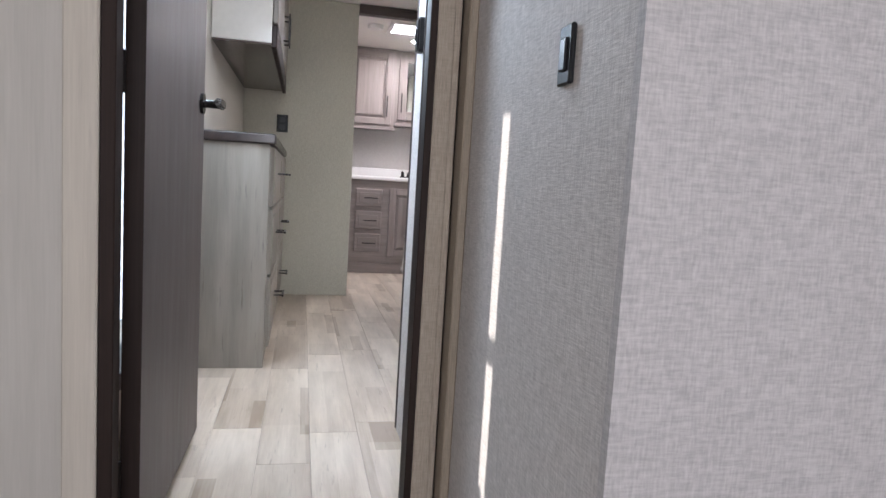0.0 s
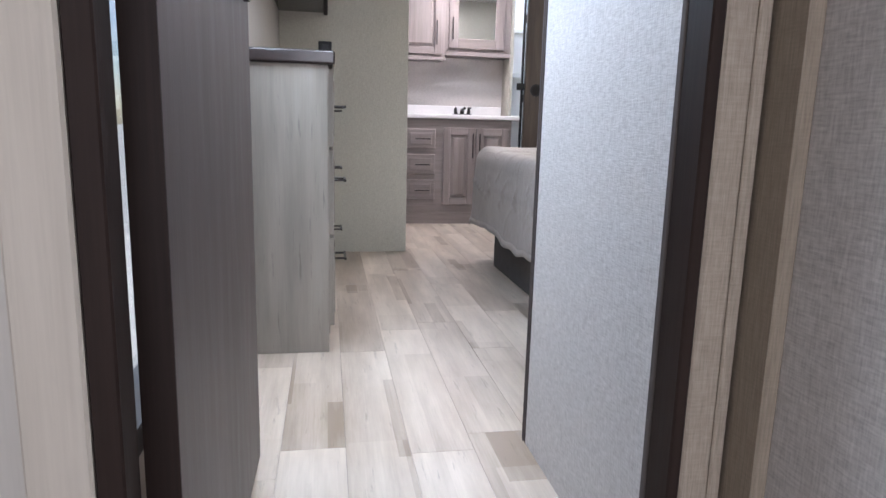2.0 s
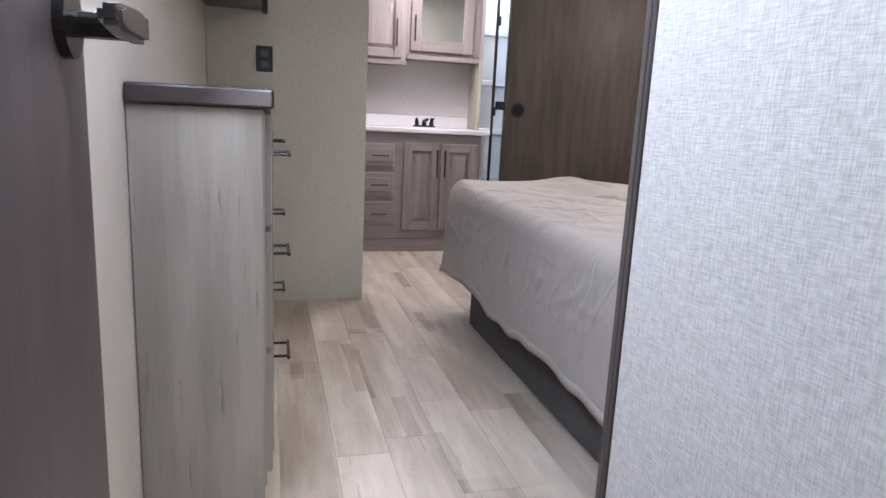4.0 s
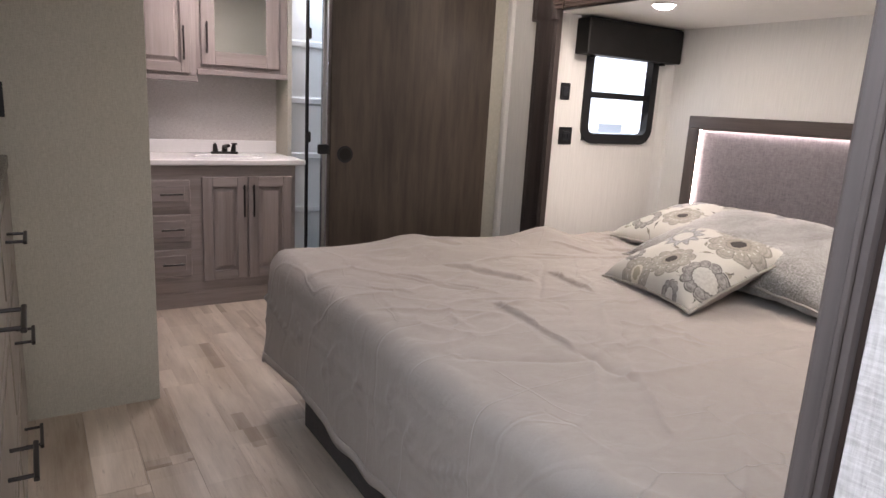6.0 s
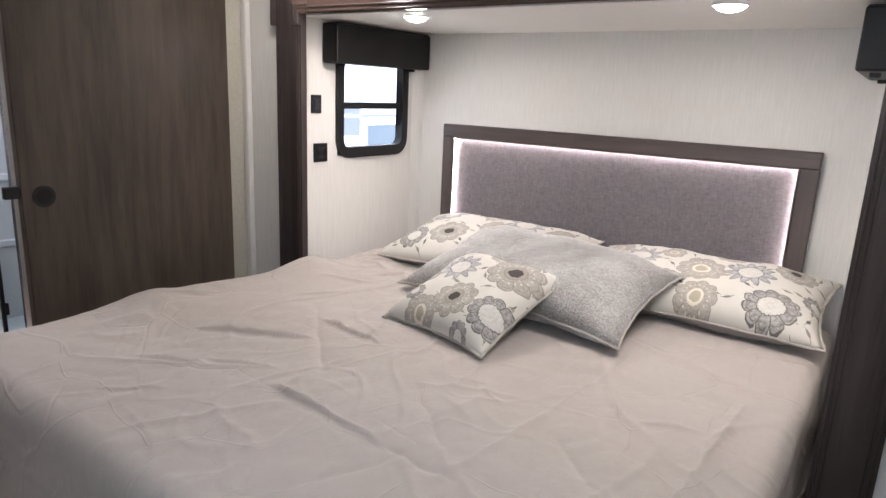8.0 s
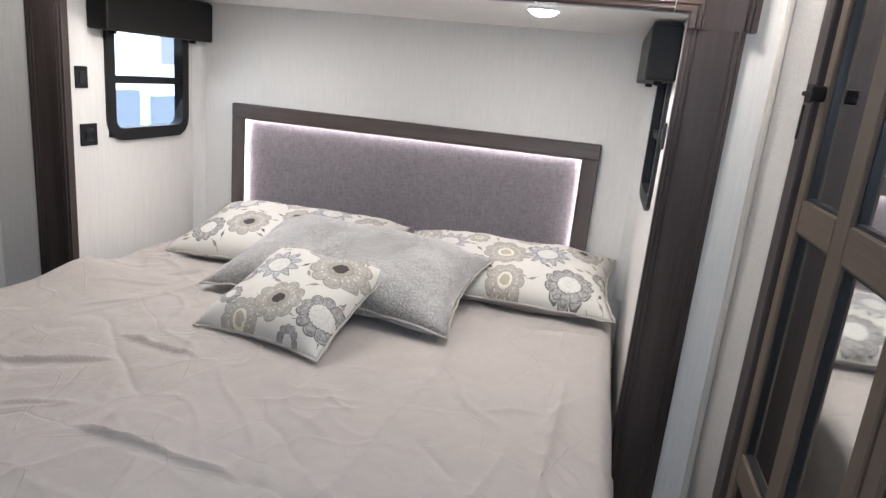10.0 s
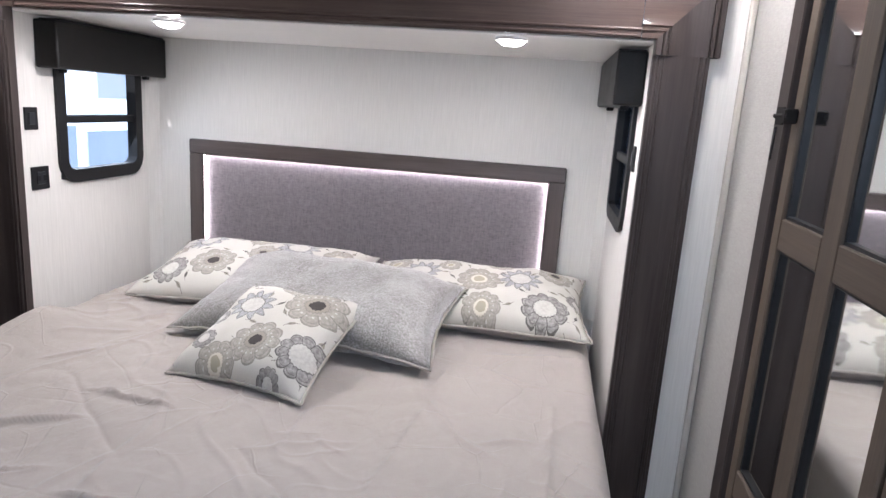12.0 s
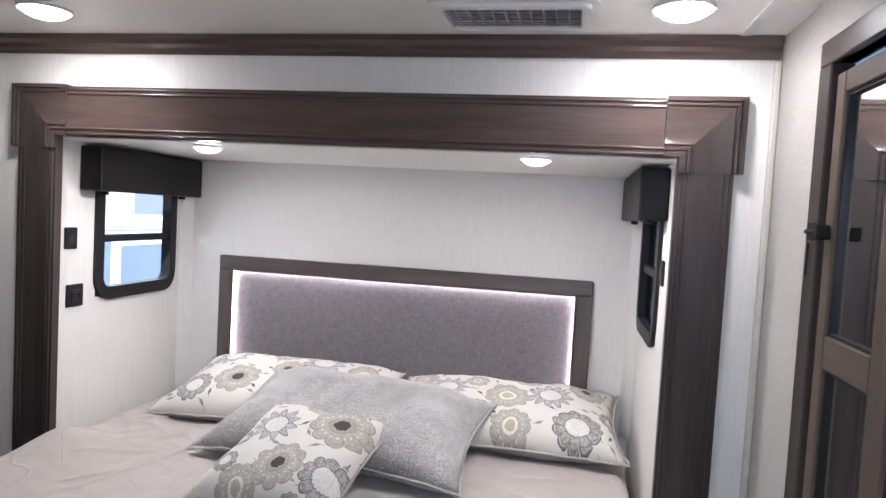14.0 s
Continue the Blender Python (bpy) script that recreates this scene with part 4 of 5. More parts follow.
_g = part("glass_panel", box(2.117, 2.20, 6.640, 6.646, 0.03, 1.86), M_SHOWERGLASS, _s, "bluish reflective shower glass")
part("chrome_stile", box(2.20, 2.225, 6.628, 6.658, 0.0, 1.88, 0.003), M_CHROME, _s)
part("chrome_stile", box(2.232, 2.250, 6.632, 6.655, 0.0, 1.88, 0.003), M_CHROME, _s)
part("glass_panel", box(2.25, 2.72, 6.640, 6.646, 0.03, 1.86), M_SHOWERGLASS, _s)
part("wall_surround", box(2.105, 2.728, 7.05, 7.095, 0.0, CEIL - 0.003), M_WHITE, _s, "white moulded shower wall")
for z in (0.45, 0.8, 1.15, 1.5):
    part("surround_rib", box(2.11, 2.72, 7.035, 7.052, z, z + 0.045, 0.008), M_WHITE, _s)
part("pan", box(2.105, 2.728, 6.60, 7.05, 0.0, 0.06, 0.01), M_WHITE, _s)

_d = thing("sliding_door", "dark brown wood-grain sliding door to the bathroom", "door")
part("leaf", box(1.795, 2.60, 5.515, 5.547, 0.004, 1.875, 0.002), M_SLIDEWOOD, _d)
k = part("finger_pull", rod((1.862, 5.5165, 0.966), (1.862, 5.5125, 0.966), 0.036, 24), M_BLACK, _d, "round dark recessed finger pull")
part("cup", rod((1.862, 5.5122, 0.966), (1.862, 5.5110, 0.966), 0.026, 20), M_STEEL, k)
part("latch", box(1.748, 1.795, 5.52, 5.54, 0.965, 1.005, 0.003), M_BLACK, _d, "black square edge latch")
_t = thing("sliding_door_track", "dark wooden rail above the sliding door", "rail")
part("rail", box(1.10, 2.72, 5.522, 5.556, 1.88, CEIL - 0.002, 0.003), M_TRIMWOOD_X, _t)
_t = thing("trim_sliding_door", "pale corner strip between two walls", "trim", kind="structure")
part("strip", box(2.702, 2.73, 5.53, 5.56, 0.0, 1.885, 0.004), M_PALE, _t)

# ---- closet ----
_c = thing("closet_frame", "dark wooden frame round the closet doors", "door frame", kind="structure")
part("jamb", box(2.340, 2.405, 3.012, 3.058, 0.0, 1.79, 0.003), M_TRIMWOOD, _c)
part("head", box(1.145, 2.405, 3.012, 3.058, 1.79, 1.845, 0.003), M_TRIMWOOD_X, _c)
part("jamb", box(1.142, 1.19, 3.012, 3.055, 0.0, 1.79, 0.003), M_TRIMWOOD, _c)


def closet_door(x0, x1):
    d = thing("closet_door", "brown-grey wooden closet door with six mirror panes", "door", "closet doors")
    y0, y1 = 3.014, 3.046
    st, mid = 0.042, (x0 + x1) / 2 + 0.005
    cols = ((x0 + st, mid - 0.034), (mid + 0.034, x1 - st))
    for a, b in ((x0, x0 + st), (x1 - st, x1), (mid - 0.034, mid + 0.034)):
        part("stile", box(a, b, y0, y1, 0.02, 1.765, 0.003), M_CLOSETWOOD, d)
    rows = ((0.02, 0.11), (0.59, 0.655), (1.168, 1.235), (1.72, 1.765))
    for a, b in cols:
        for z0, z1 in rows:
            part("rail", box(a, b, y0 + 0.0005, y1 - 0.0005, z0, z1, 0.003), M_CLOSETWOOD_X, d)
        for lo, hi in zip(rows, rows[1:]):
            part("mirror_pane", box(a, b, y0 + 0.012, y0 + 0.016, lo[1], hi[0]), M_MIRROR, d, "mirror glass pane")
            part("glazing_bead", ring([(a, lo[1]), (b, lo[1]), (b, hi[0]), (a, hi[0])], [(a + 0.006, lo[1] + 0.006), (b - 0.006, lo[1] + 0.006), (b - 0.006, hi[0] - 0.006), (a + 0.006, hi[0] - 0.006)], "y", y0 + 0.016, y1 - 0.008), M_BLACK, d)
    return d


closet_door(1.762, 2.335)
closet_door(1.195, 1.750)
_l = thing("closet_latch", "small steel latch at the edge of the closet door", "latch")
part("plate", box(2.345, 2.392, 3.058, 3.061, 1.425, 1.462, 0.001), M_STEEL, _l)
part("bolt", rod((2.30, 3.066, 1.443), (2.38, 3.066, 1.443), 0.005, 10), M_STEEL, _l)
part("keeper", box(2.302, 2.322, 3.046, 3.072, 1.428, 1.458, 0.003), M_STEEL, _l)
part("chain", rod((2.37, 3.064, 1.42), (2.373, 3.064, 1.35), 0.003, 8), M_BRONZE, _l)

# ---- bed ----
_b = thing("bed", "wide bed on a dark grey carpeted base", "bed")
part("base", box(1.525, 3.44, 3.42, 5.06, 0.0, 0.28, 0.01), M_BASE, _b, "dark grey carpeted platform")
part("mattress", box(1.53, 3.45, 3.37, 5.12, 0.28, 0.585, 0.04, seg=3), M_MATTRESS, _b)

# pinched folds, whose steep side faces the foot of the bed: from, to, height
PINCHES = ((2.030, 4.915, 2.100, 4.770, 0.013), (2.100, 4.770, 2.178, 4.631, 0.014), (2.322, 4.662, 2.312, 4.600, 0.012), (2.312, 4.600, 2.285, 4.442, 0.013), (1.790, 4.847, 1.868, 4.703, 0.010), (1.910, 4.693, 1.960, 4.551, 0.009),
           (2.107, 5.185, 2.217, 5.150, 0.010), (2.335, 3.612, 2.360, 3.525, 0.008), (2.839, 4.900, 2.915, 4.827, 0.009), (2.955, 5.060, 3.127, 4.912, 0.009), (1.888, 4.405, 1.872, 4.240, 0.015),
           (1.872, 4.240, 1.855, 4.050, 0.010), (2.62, 4.99, 2.73, 4.86, 0.007), (1.62, 4.72, 1.70, 4.63, 0.006), (2.24, 4.02, 2.20, 3.95, 0.004), (2.47, 4.93, 2.56, 4.84, 0.006))
# long soft ridges and hollows left from the packing
RIDGES = ((1.855, 4.050, 1.850, 3.868, -0.006), (1.850, 3.868, 2.200, 3.830, 0.006), (2.200, 3.830, 2.440, 3.805, 0.005), (2.150, 4.180, 1.940, 3.940, -0.005), (2.110, 3.740, 2.010, 3.633, -0.004), (1.890, 3.480, 2.590, 3.452, 0.006),
          (1.875, 3.850, 1.723, 3.654, 0.006), (2.390, 4.798, 2.052, 4.420, -0.005), (1.659, 4.960, 1.953, 4.530, 0.007), (1.490, 4.907, 1.659, 4.960, 0.006), (1.548, 4.500, 1.822, 4.360, 0.005), (2.25, 3.95, 2.16, 4.17, 0.004),
          (2.44, 3.805, 2.75, 3.79, 0.004), (2.05, 4.42, 1.89, 4.40, 0.006), (1.56, 4.12, 1.84, 3.99, -0.005), (1.94, 3.94, 1.85, 3.87, 0.005))


def fold_height(x, y):
    h = 0.0
    for pinched, lines in ((True, PINCHES), (False, RIDGES)):
        for n, (ax, ay, bx, by, rise) in enumerate(lines):
            if not (min(ax, bx) - 0.12 < x < max(ax, bx) + 0.12 and min(ay, by) - 0.12 < y < max(ay, by) + 0.12):
                continue
            dx, dy = bx - ax, by - ay
            q = dx * dx + dy * dy
            t = ((x - ax) * dx + (y - ay) * dy) / q
            far = max(0.0, -t, t - 1.0) * math.sqrt(q)
            side = ((x - ax) * abs(dy) - (y - ay) * dx * (1 if dy > 0 else -1)) / math.sqrt(q) + 0.010 * noise.noise((x * 11, y * 11, n))
            fade = math.exp(-((far / 0.022) ** 2)) * (0.55 + 0.45 * math.sin(math.pi * min(1.0, max(0.0, t))))
            if pinched:
                h += 1.4 * rise * fade * (math.exp(-side / 0.0085) if side > 0 else math.exp(-((side / 0.0045) ** 2)))
                h -= 0.15 * rise * fade * math.exp(-(((side + 0.022) / 0.012) ** 2))
            else:
                h += 1.9 * rise * fade * math.exp(-abs(side) / 0.012)
    return h


def bedspread():
    r, step = 0.055, 0.0050
    x_edge, x_head, hang = 1.506, 3.455, 0.425
    nx = int((x_head - x_edge) / step)
    us = [-(hang) * (1 - i / 30) for i in range(30)] + [(x_head - x_edge) * i / nx for i in range(nx + 1)]
    ny = 360
    vs = [-hang * (1 - i / 28) for i in range(28)] + [i / ny for i in range(ny + 1)] + [1 + hang * (i + 1) / 28 for i in range(28)]
    bm = bmesh.new()
    grid = []
    for u in us:
        row = []
        x = x_edge + max(0.0, u)
        y_lo = 3.372
        y_hi = 5.225 if x < 2.35 else 5.225 - 0.09 * min(1.0, (x - 2.35) / 0.3)
        for v in vs:
            dx = max(0.0, -u)
            dy, sy = (-v, -1) if v < 0 else ((v - 1, 1) if v > 1 else (0.0, 0))
            vv = min(1.0, max(0.0, v))
            y = y_lo + (y_hi - y_lo) * vv
            d = max(dx, dy)
            q = math.hypot(dx, dy)
            ex, ey = (-dx / q, sy * dy / q) if q else (0.0, 0.0)
            run = y if not dy else x + y
            hem = 1.0 + 0.10 * noise.noise((run * 2.2, 3.1, sy)) + 0.05 * noise.noise((run * 7.0, 8.2, sy))
            d *= hem
            a = r * math.pi / 2
            if d < a:
                out, down = r * math.sin(d / r), r * (1 - math.cos(d / r))
            else:
                out, down = r + 0.05 * (d - a), r + d - a
            k = min(1.0, max(0.0, (d - 0.03) / 0.2))
            billow = k * (0.018 * noise.noise((x * 3.0 + 2, y * 3.2, d * 2.0)) + 0.006 * noise.noise((x * 8.0, y * 7.0 + d * 6.0, 4.0 + d * 6)))
            # the packing fold that runs along the drape, and the crumples beside it
            mid = 0.20 + 0.030 * noise.noise((run * 3.1, 5.0, sy)) + 0.010 * noise.noise((run * 11.0, 9.0, sy))
            fold = (math.exp((d - mid) / 0.022) if d < mid else math.exp(-(((d - mid) / 0.006) ** 2))) * (0.55 + 0.6 * noise.noise((run * 2.7, 1.5, sy)))
            crumple = max(0.0, 1 - 7 * abs(noise.noise((x * 6.0 + y * 3.4 + d * 9.0, y * 5.1 - d * 9.5, 21.0 + d * 2)))) ** 1.4
            out += max(-0.03, billow) + k * (0.017 * max(0.0, fold) + 0.016 * crumple * math.exp(-(((d - mid) / 0.075) ** 2)))
            px, py = x + ex * out, y + ey * out
            pz = 0.612 - down
            top = max(0.0, 1.0 - d / 0.10)
            pz += top * (0.016 * noise.noise((x * 1.7, y * 1.7, 0.3)) + 0.006 * noise.noise((x * 5.0, y * 5.5, 2.0)) + 0.0045 * abs(noise.noise((x * 9 + y * 4, y * 10 - x * 3, 5.0))) + 0.0065 * max(0.0, 1 - 11 * abs(noise.noise((x * 2.1 + y * 0.8, y * 2.6 - x * 0.7, 11.0)))) ** 1.5 + 0.011 * max(0.0, 1 - 9 * abs(noise.noise((x * 5.1 - y * 2.0, y * 4.4, 13.0)))) ** 1.5 * max(0.0, noise.noise((x * 1.3, y * 1.3, 17.0)) * 2) + fold_height(px, py))
            if vv > 0.85:
                pz += top * (vv - 0.85) / 0.15 * (0.022 + 0.035 * math.exp(-(((x - 2.02) / 0.14) ** 2)) + 0.05 * math.exp(-(((x - 2.66) / 0.13) ** 2)))
            pz -= top * 0.018 * max(0.0, (x - 3.15) / 0.3)
            if px > 2.62:
                py = min(py, 5.19)
            py = max(py, 3.296)
            row.append(bm.verts.new((px, py, max(0.03, pz))))
        grid.append(row)
    for a, b in zip(grid, grid[1:]):
        for i in range(len(a) - 1):
            bm.faces.new((a[i], b[i], b[i + 1], a[i + 1]))
    spots = [[tuple(v.co) for v in row] for row in grid]
    hems = (spots[:3], [[row[k] for row in spots] for k in (0, 1, 2)], [[row[k] for row in spots] for k in (-1, -2, -3)])
    ob = mesh_object("bedspread", bm, M_SPREAD, True)
    sol = ob.modifiers.new("thickness", "SOLIDIFY")
    sol.thickness, sol.offset = 0.004, -1
    for strip, push in ((hems[0], (-0.003, 0)), (hems[1], (0, -0.003)), (hems[2], (0, 0.003))):
        bm = bmesh.new()
        vs = [[bm.verts.new((p[0] + push[0], p[1] + push[1], p[2])) for p in line] for line in strip]
        for a, b in zip(vs, vs[1:]):
            for i in range(len(a) - 1):
                bm.faces.new((a[i], b[i], b[i + 1], a[i + 1]))
        sol = part("hem", bm, M_SPREAD, ob, "turned and stitched hem", True).modifiers.new("thickness", "SOLIDIFY")
        sol.thickness, sol.offset = 0.003, 0
    return tagged(ob, "creased taupe bedspread hanging over the bed's foot", "bedspread")


bedspread()


def pillow(name, label, centre, along, up, w, h, t, mat, hem, seed, n=34, sag=0.0):
    along, up = Vector(along).normalized(), Vector(up)
    up = (up - up.project(along)).normalized()
    out = along.cross(up)
    bm = bmesh.new()
    sheets = []
    for s in (1, -1):
        rows = []
        for j in range(n + 1):
            v = -1 + 2 * j / n
            row = []
            for i in range(n + 1):
                u = -1 + 2 * i / n
                uu, vv = math.copysign(abs(u) ** 0.9, u), math.copysign(abs(v) ** 0.9, v)
                x = w / 2 * uu * (1 - 0.085 * (1 - vv * vv))
                y = h / 2 * vv * (1 - 0.10 * (1 - uu * uu))
                z = t / 2 * (max(0.0, 1 - u ** 4) * max(0.0, 1 - v ** 4)) ** 0.62 * (1 - 0.18 * (u * u + v * v) / 2)
                z += 0.012 * noise.noise((x * 7 + seed, y * 7, s)) * min(1.0, z / 0.02)
                z += 0.006 * noise.noise((x * 18 + seed, y * 16, s)) * min(1.0, z / 0.02)
                z = max(0.0, z) * s * (1.0 if s > 0 else 0.8) - sag * u * u
                row.append((x, y, z))
            rows.append(row)
        sheets.append(rows)
    made = []
    for rows, s in zip(sheets, (1, -1)):
        vs = [[bm.verts.new(p) for p in row] for row in rows]
        for a, b in zip(vs, vs[1:]):
            for i in range(n):
                q = (a[i], a[i + 1], b[i + 1], b[i])
                bm.faces.new(q if s > 0 else q[::-1]).material_index = 0 if s > 0 else 1
        made.append(vs)
    edge = [sheets[0][0][i] for i in range(n)] + [sheets[0][j][n] for j in range(n)] + [sheets[0][n][n - i] for i in range(n)] + [sheets[0][n - j][0] for j in range(n)]
    bmesh.ops.remove_doubles(bm, verts=bm.verts, dist=0.0002)
    ob = mesh_object(name, bm, mat, True)
    ob.data.materials.append(M_PILLOWBACK if mat != M_PLUSH else M_PLUSH)
    ob.matrix_world = Matrix.Translation(centre) @ Matrix((along, up, out)).transposed().to_4x4()
    bm = bmesh.new()
    k = len(edge)
    loops = []
    for i, p in enumerate(edge):
        p, nx, pv = Vector(p), Vector(edge[(i + 1) % k]), Vector(edge[i - 1])
        tan = (nx - pv).normalized()
        side = tan.cross(Vector((0, 0, 1)))
        wob = 0.0055 + 0.004 * noise.noise((p.x * 40, p.y * 40, seed))
        loops.append([bm.verts.new(p + side * (wob * c * 1.2) + Vector((0, 0, 0.003 * e + 0.005 * noise.noise((p.x * 25, p.y * 25, 3))))) for c, e in ((-0.3, 1), (1, 0.6), (1, -0.6), (-0.3, -1))])
    for a, b in zip(loops, loops[1:] + loops[:1]):
        for i in range(4):
            bm.faces.new((a[i], a[(i + 1) % 4], b[(i + 1) % 4], b[i]))
    bmesh.ops.recalc_face_normals(bm, faces=bm.faces)
    part("piping", bm, hem, ob, "rolled seam edge", True)
    return tagged(ob, label, "pillow", "pillows on the bed")


M_FLORAL = (
    floral("floral_cotton", (("spiky", -0.257, 0.127, 0.078), ("dark_eyed", -0.132, -0.065, 0.080), ("grey", -0.284, -0.125, 0.062), ("spiky", 0.154, 0.103, 0.080), ("pale_eyed", 0.337, 0.063, 0.070),
                             ("grey", 0.425, 0.040, 0.036), ("pale_eyed", -0.02, 0.16, 0.06), ("dark_eyed", 0.03, 0.03, 0.055), ("pale_eyed", -0.36, 0.03, 0.045), ("spiky", 0.12, -0.12, 0.07))),
    floral("floral_cotton_second", (("spiky", -0.227, 0.040, 0.074), ("pale_eyed", 0.002, -0.002, 0.076), ("spiky", 0.157, 0.030, 0.075), ("dark_eyed", 0.073, 0.155, 0.055), ("grey", 0.252, -0.135, 0.080), ("pale_eyed", 0.025, -0.165, 0.064),
                                    ("dark_eyed", 0.29, 0.115, 0.062), ("pale_eyed", -0.120, 0.10, 0.042), ("grey", 0.375, -0.03, 0.042), ("grey", -0.10, -0.10, 0.05), ("pale_eyed", -0.34, 0.12, 0.06))),
    floral("floral_cotton_square", (("spiky", -0.078, 0.040, 0.066), ("dark_eyed", 0.112, 0.095, 0.086), ("dark_eyed", 0.020, -0.100, 0.070), ("grey", 0.168, -0.105, 0.066), ("pale_eyed", -0.070, -0.180, 0.056),
                                    ("grey", -0.143, -0.120, 0.034), ("grey", 0.105, -0.205, 0.034), ("grey", -0.155, -0.02, 0.03), ("pale_eyed", 0.0, 0.185, 0.05))),
)
pillow("pillow", "long floral cotton pillow leaning on the headboard", (3.225, 4.63, 0.708), (-0.06, -1, 0.03), (0.95, 0, 0.25), 0.88, 0.46, 0.19, M_FLORAL[0], M_HEM, 1)
pillow("pillow", "long floral cotton pillow by the bluish window", (3.255, 3.745, 0.704), (0.02, -1, 0.0), (0.95, 0, 0.225), 0.84, 0.46, 0.18, M_FLORAL[1], M_HEM, 2)
pillow("plush_pillow", "silver-grey embossed plush pillow lying across others", (2.935, 4.245, 0.73), (-0.09, -1, 0.0), (1, -0.05, 0.27), 0.90, 0.50, 0.21, M_PLUSH, M_HEMGREY, 3, sag=0.02)
pillow("cushion", "square floral cotton cushion in front of the pillows", (2.625, 4.299, 0.700), (-0.166, -0.986, 0.0), (0.924, -0.156, 0.348), 0.435, 0.44, 0.165, M_FLORAL[2], M_HEM, 4)

# headboard
_h = thing("headboard", "grey upholstered headboard in a dark wood frame with light strips", "headboard")
HX = 3.498
part("rail", box(3.46, HX, 3.453, 5.045, 1.150, 1.209, 0.004), M_HEADWOOD_Y, _h, "dark wood top rail")
for a, b in ((3.453, 3.515), (4.985, 5.045)):
    part("stile", box(3.4605, HX, a, b, 0.40, 1.150, 0.004), M_HEADWOOD, _h, "dark wood side rail")
part("panel", box(3.487, HX - 0.002, 3.515, 4.985, 0.40, 1.150, 0.002), M_HEADCLOTH, _h, "grey woven cloth panel")
part("light_strip", box(3.474, 3.484, 3.517, 4.983, 1.1465, 1.1495), M_LED, _h, "glowing light strip")
part("lip", box(3.459, 3.470, 3.512, 4.988, 1.1445, 1.1515, 0.002), M_HEADWOOD_Y, _h)
for y in (3.5135, 4.9795):
    part("lip", box(3.459, 3.470, y, y + 0.007, 0.42, 1.1445, 0.002), M_HEADWOOD, _h)
for y in (3.5155, 4.9815):
    part("light_strip", box(3.474, 3.484, y, y + 0.003, 0.45, 1.146), M_LED, _h, "glowing light strip")


# valances
def valance(y_wall, s, label):
    v = thing("window_valance", label, "valance")
    y0, y1 = sorted((y_wall, y_wall + s * 0.085))
    bm = box(2.855, 3.485, y0, y1, 1.452, 1.608, 0.007, seg=2)
    part("box", bm, M_LEATHER, v)
    part("top_bracket", box(2.88, 3.47, y0 + 0.004, y1 - 0.004, 1.608, 1.6125), M_BLACK, v)
    for x in (2.93, 3.40):
        part("shade_bracket", box(x - 0.008, x + 0.008, y0 + 0.03, y1 - 0.03, 1.440, 1.452, 0.002), M_BLACK, v)
    return v


valance(5.24, -1, "black vinyl padded valance above the bright window")
valance(3.28, 1, "black vinyl padded valance above the bluish window")


# ceiling fittings
def puck(x, y, z, r, dome=0.28):
    p = thing("ceiling_light", "small round white ceiling light switched on", "ceiling light", "ceiling lights")
    a = np.linspace(0, 2 * math.pi, 33)[:-1]
    part("rim", ring([(x + r * math.cos(t), y + r * math.sin(t)) for t in a], [(x + r * 0.9 * math.cos(t), y + r * 0.9 * math.sin(t)) for t in a], "z", z - 0.010, z - 0.0005), M_WHITEPLASTIC, p)
    bm = bmesh.new()
    bmesh.ops.create_uvsphere(bm, u_segments=24, v_segments=10, radius=r * 0.89)
    bmesh.ops.transform(bm, matrix=Matrix.Translation((x, y, z - 0.004)) @ Matrix.Diagonal((1, 1, dome, 1)), verts=bm.verts)
    part("lens", bm, M_LENS, p, "glowing lens", True)


for lx, ly in LAMPS_ROOM:
    puck(lx, ly, CEIL, 0.070, 0.42)
for lx, ly in LAMPS_SLIDE:
    puck(lx, ly, 1.62, 0.047, 0.5)
puck(1.66, 6.42, CEIL, 0.07)
# Unseen glowing panel, added to go with the hall's overhead fill.
_s = thing("hall_fill_panel", "unseen glowing panel added above the hall", "skylight")
part("frame", ring([(0.57, 2.65), (0.99, 2.65), (0.99, 3.07), (0.57, 3.07)], [(0.60, 2.68), (0.96, 2.68), (0.96, 3.04), (0.60, 3.04)], "z", CEIL - 0.02, CEIL - 0.0005), M_WHITEPLASTIC, _s)
part("lens", box(0.60, 0.96, 2.68, 3.04, CEIL - 0.008, CEIL - 0.003), M_SKYLIGHT, _s)
_s = thing("bath_skylight", "square bright skylight in a white ceiling frame", "skylight")
part("frame", ring([(1.36, 5.84), (1.71, 5.84), (1.71, 6.18), (1.36, 6.18)], [(1.39, 5.87), (1.68, 5.87), (1.68, 6.15), (1.39, 6.15)], "z", CEIL - 0.02, CEIL - 0.0005), M_WHITEPLASTIC, _s)
part("lens", box(1.39, 1.68, 5.87, 6.15, CEIL - 0.008, CEIL - 0.003), M_SKYLIGHT, _s)
_s = thing("smoke_detector", "round white smoke detector on the ceiling", "detector")
part("body", rod((1.264, 6.05, CEIL - 0.0005), (1.264, 6.05, CEIL - 0.03), 0.06, 28, r2=0.052), M_WHITEPLASTIC, _s)
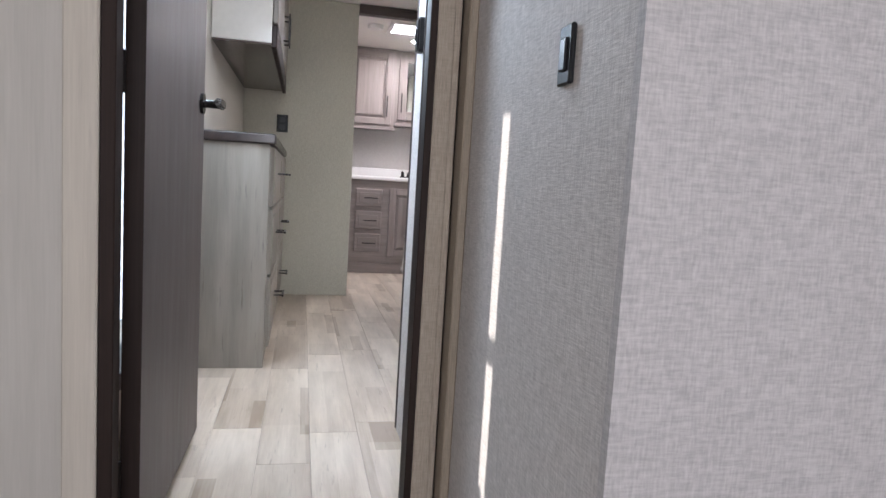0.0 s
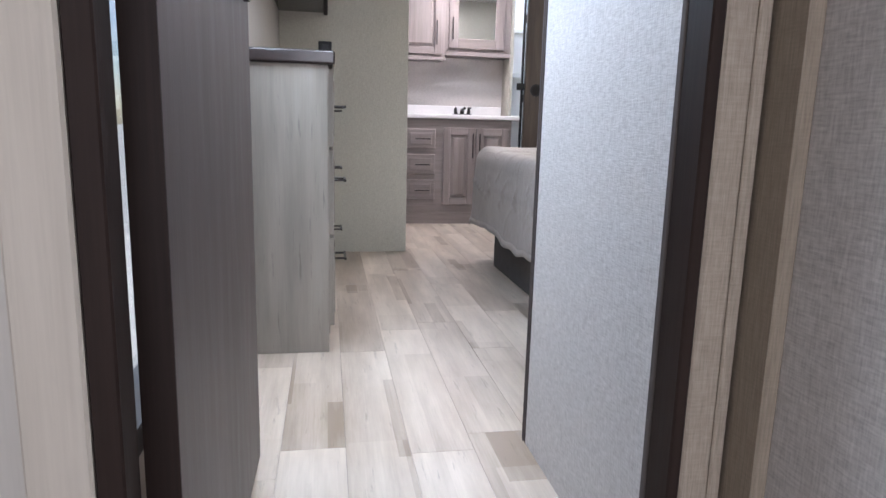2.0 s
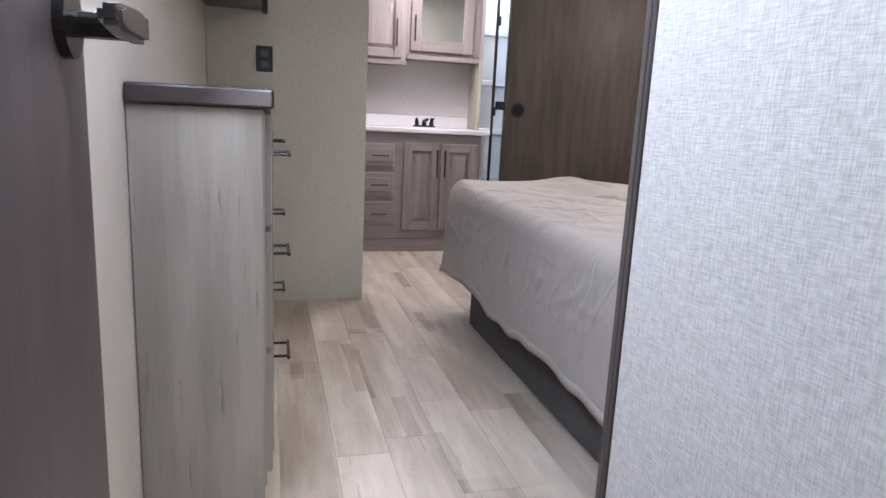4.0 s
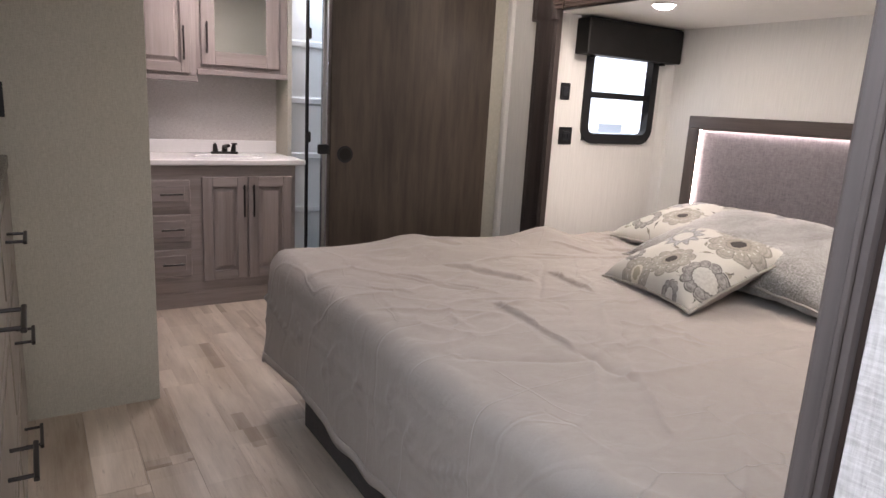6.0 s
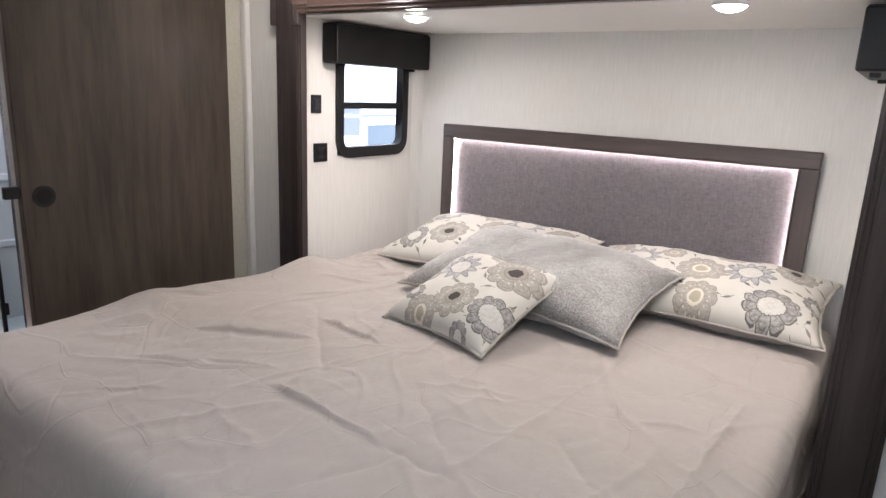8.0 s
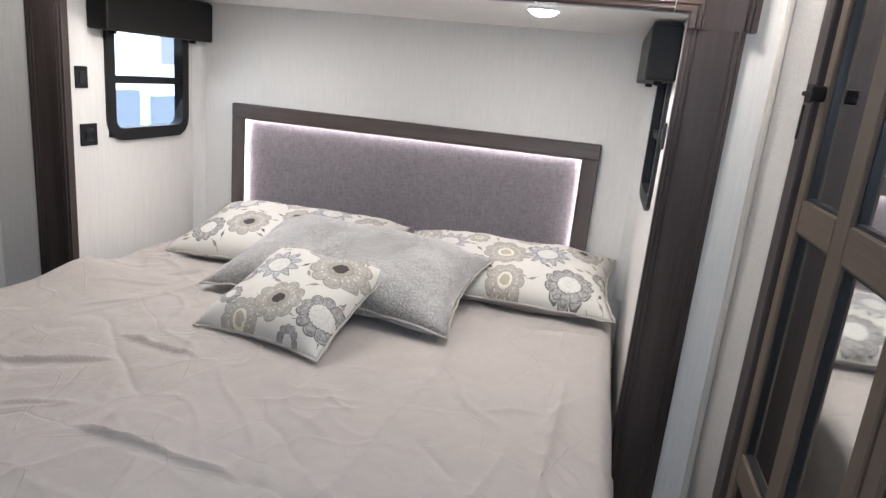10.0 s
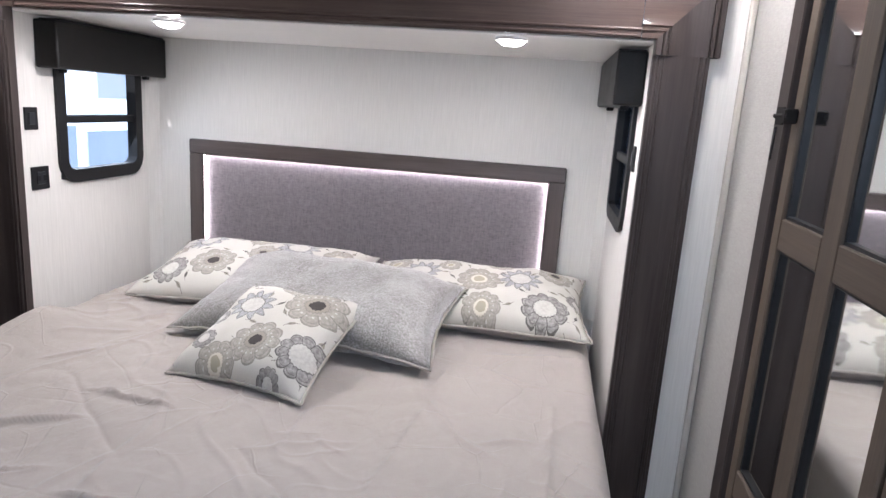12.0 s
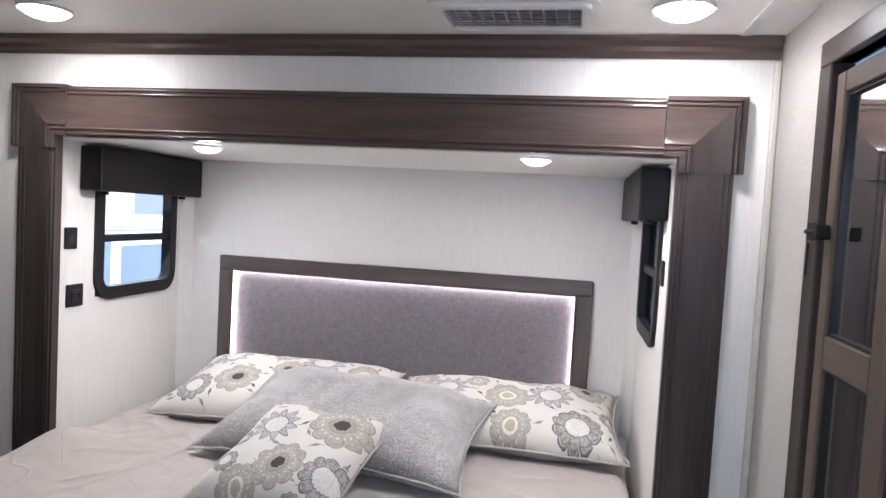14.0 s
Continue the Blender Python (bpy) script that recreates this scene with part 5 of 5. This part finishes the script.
_v = thing("ceiling_vent", "white air vent with a grey grille in the ceiling", "vent")
part("frame", ring(round_rect(2.355, 2.575, 3.525, 3.925, 0.03), round_rect(2.395, 2.545, 3.565, 3.885, 0.015), "z", CEIL - 0.020, CEIL - 0.0005), M_WHITEPLASTIC, _v)
part("lip", ring(round_rect(2.372, 2.562, 3.542, 3.908, 0.03), round_rect(2.392, 2.548, 3.562, 3.888, 0.015), "z", CEIL - 0.030, CEIL - 0.020), M_WHITEPLASTIC, _v)
part("backing", box(2.39, 2.55, 3.56, 3.89, CEIL - 0.006, CEIL - 0.002), M_LOUVRE, _v)
for i in range(7):
    x = 2.399 + i * 0.021
    part("slat", prism([(x, CEIL - 0.026), (x + 0.013, CEIL - 0.020), (x + 0.014, CEIL - 0.021), (x + 0.0015, CEIL - 0.027)], "y", 3.566, 3.884), M_LOUVRE, _v)
for i in range(10):
    y = 3.592 + i * 0.030
    part("divider", box(2.397, 2.543, y, y + 0.003, CEIL - 0.024, CEIL - 0.010), M_WHITEPLASTIC, _v)
_s = thing("trim_ceiling_seam", "thin white batten over a ceiling seam", "trim", kind="structure")
part("batten", box(1.15, 2.69, 3.135, 3.160, CEIL - 0.005, CEIL - 0.0005, 0.002), M_WHITEPLASTIC, _s)

# ---- floor planks ----
floor_ob = bpy.data.objects["floor"]
PW, PL = 0.148, 0.92
rng = random.Random(4)


def plank_mesh(w, l):
    bm = box(0, w - 0.0006, 0, l - 0.0006, -0.005, 0.0, 0.0006)
    me = bpy.data.meshes.new("plank")
    bm.to_mesh(me)
    bm.free()
    me.materials.append(M_PLANK)
    return me


FULL = plank_mesh(PW, PL)
x = 0.385
while x < 2.72:
    y = 2.30 - rng.random() * PL
    w = min(PW, 2.728 - x)
    while y < 7.09:
        a, b = max(y, 2.30), min(y + PL, 7.098)
        if b - a > 0.03:
            whole = abs(b - a - PL) < 1e-6 and w == PW
            p = new("plank", FULL if whole else plank_mesh(w, b - a))
            p.location, p.parent = (x, a, 0), floor_ob
        y += PL
    x += PW
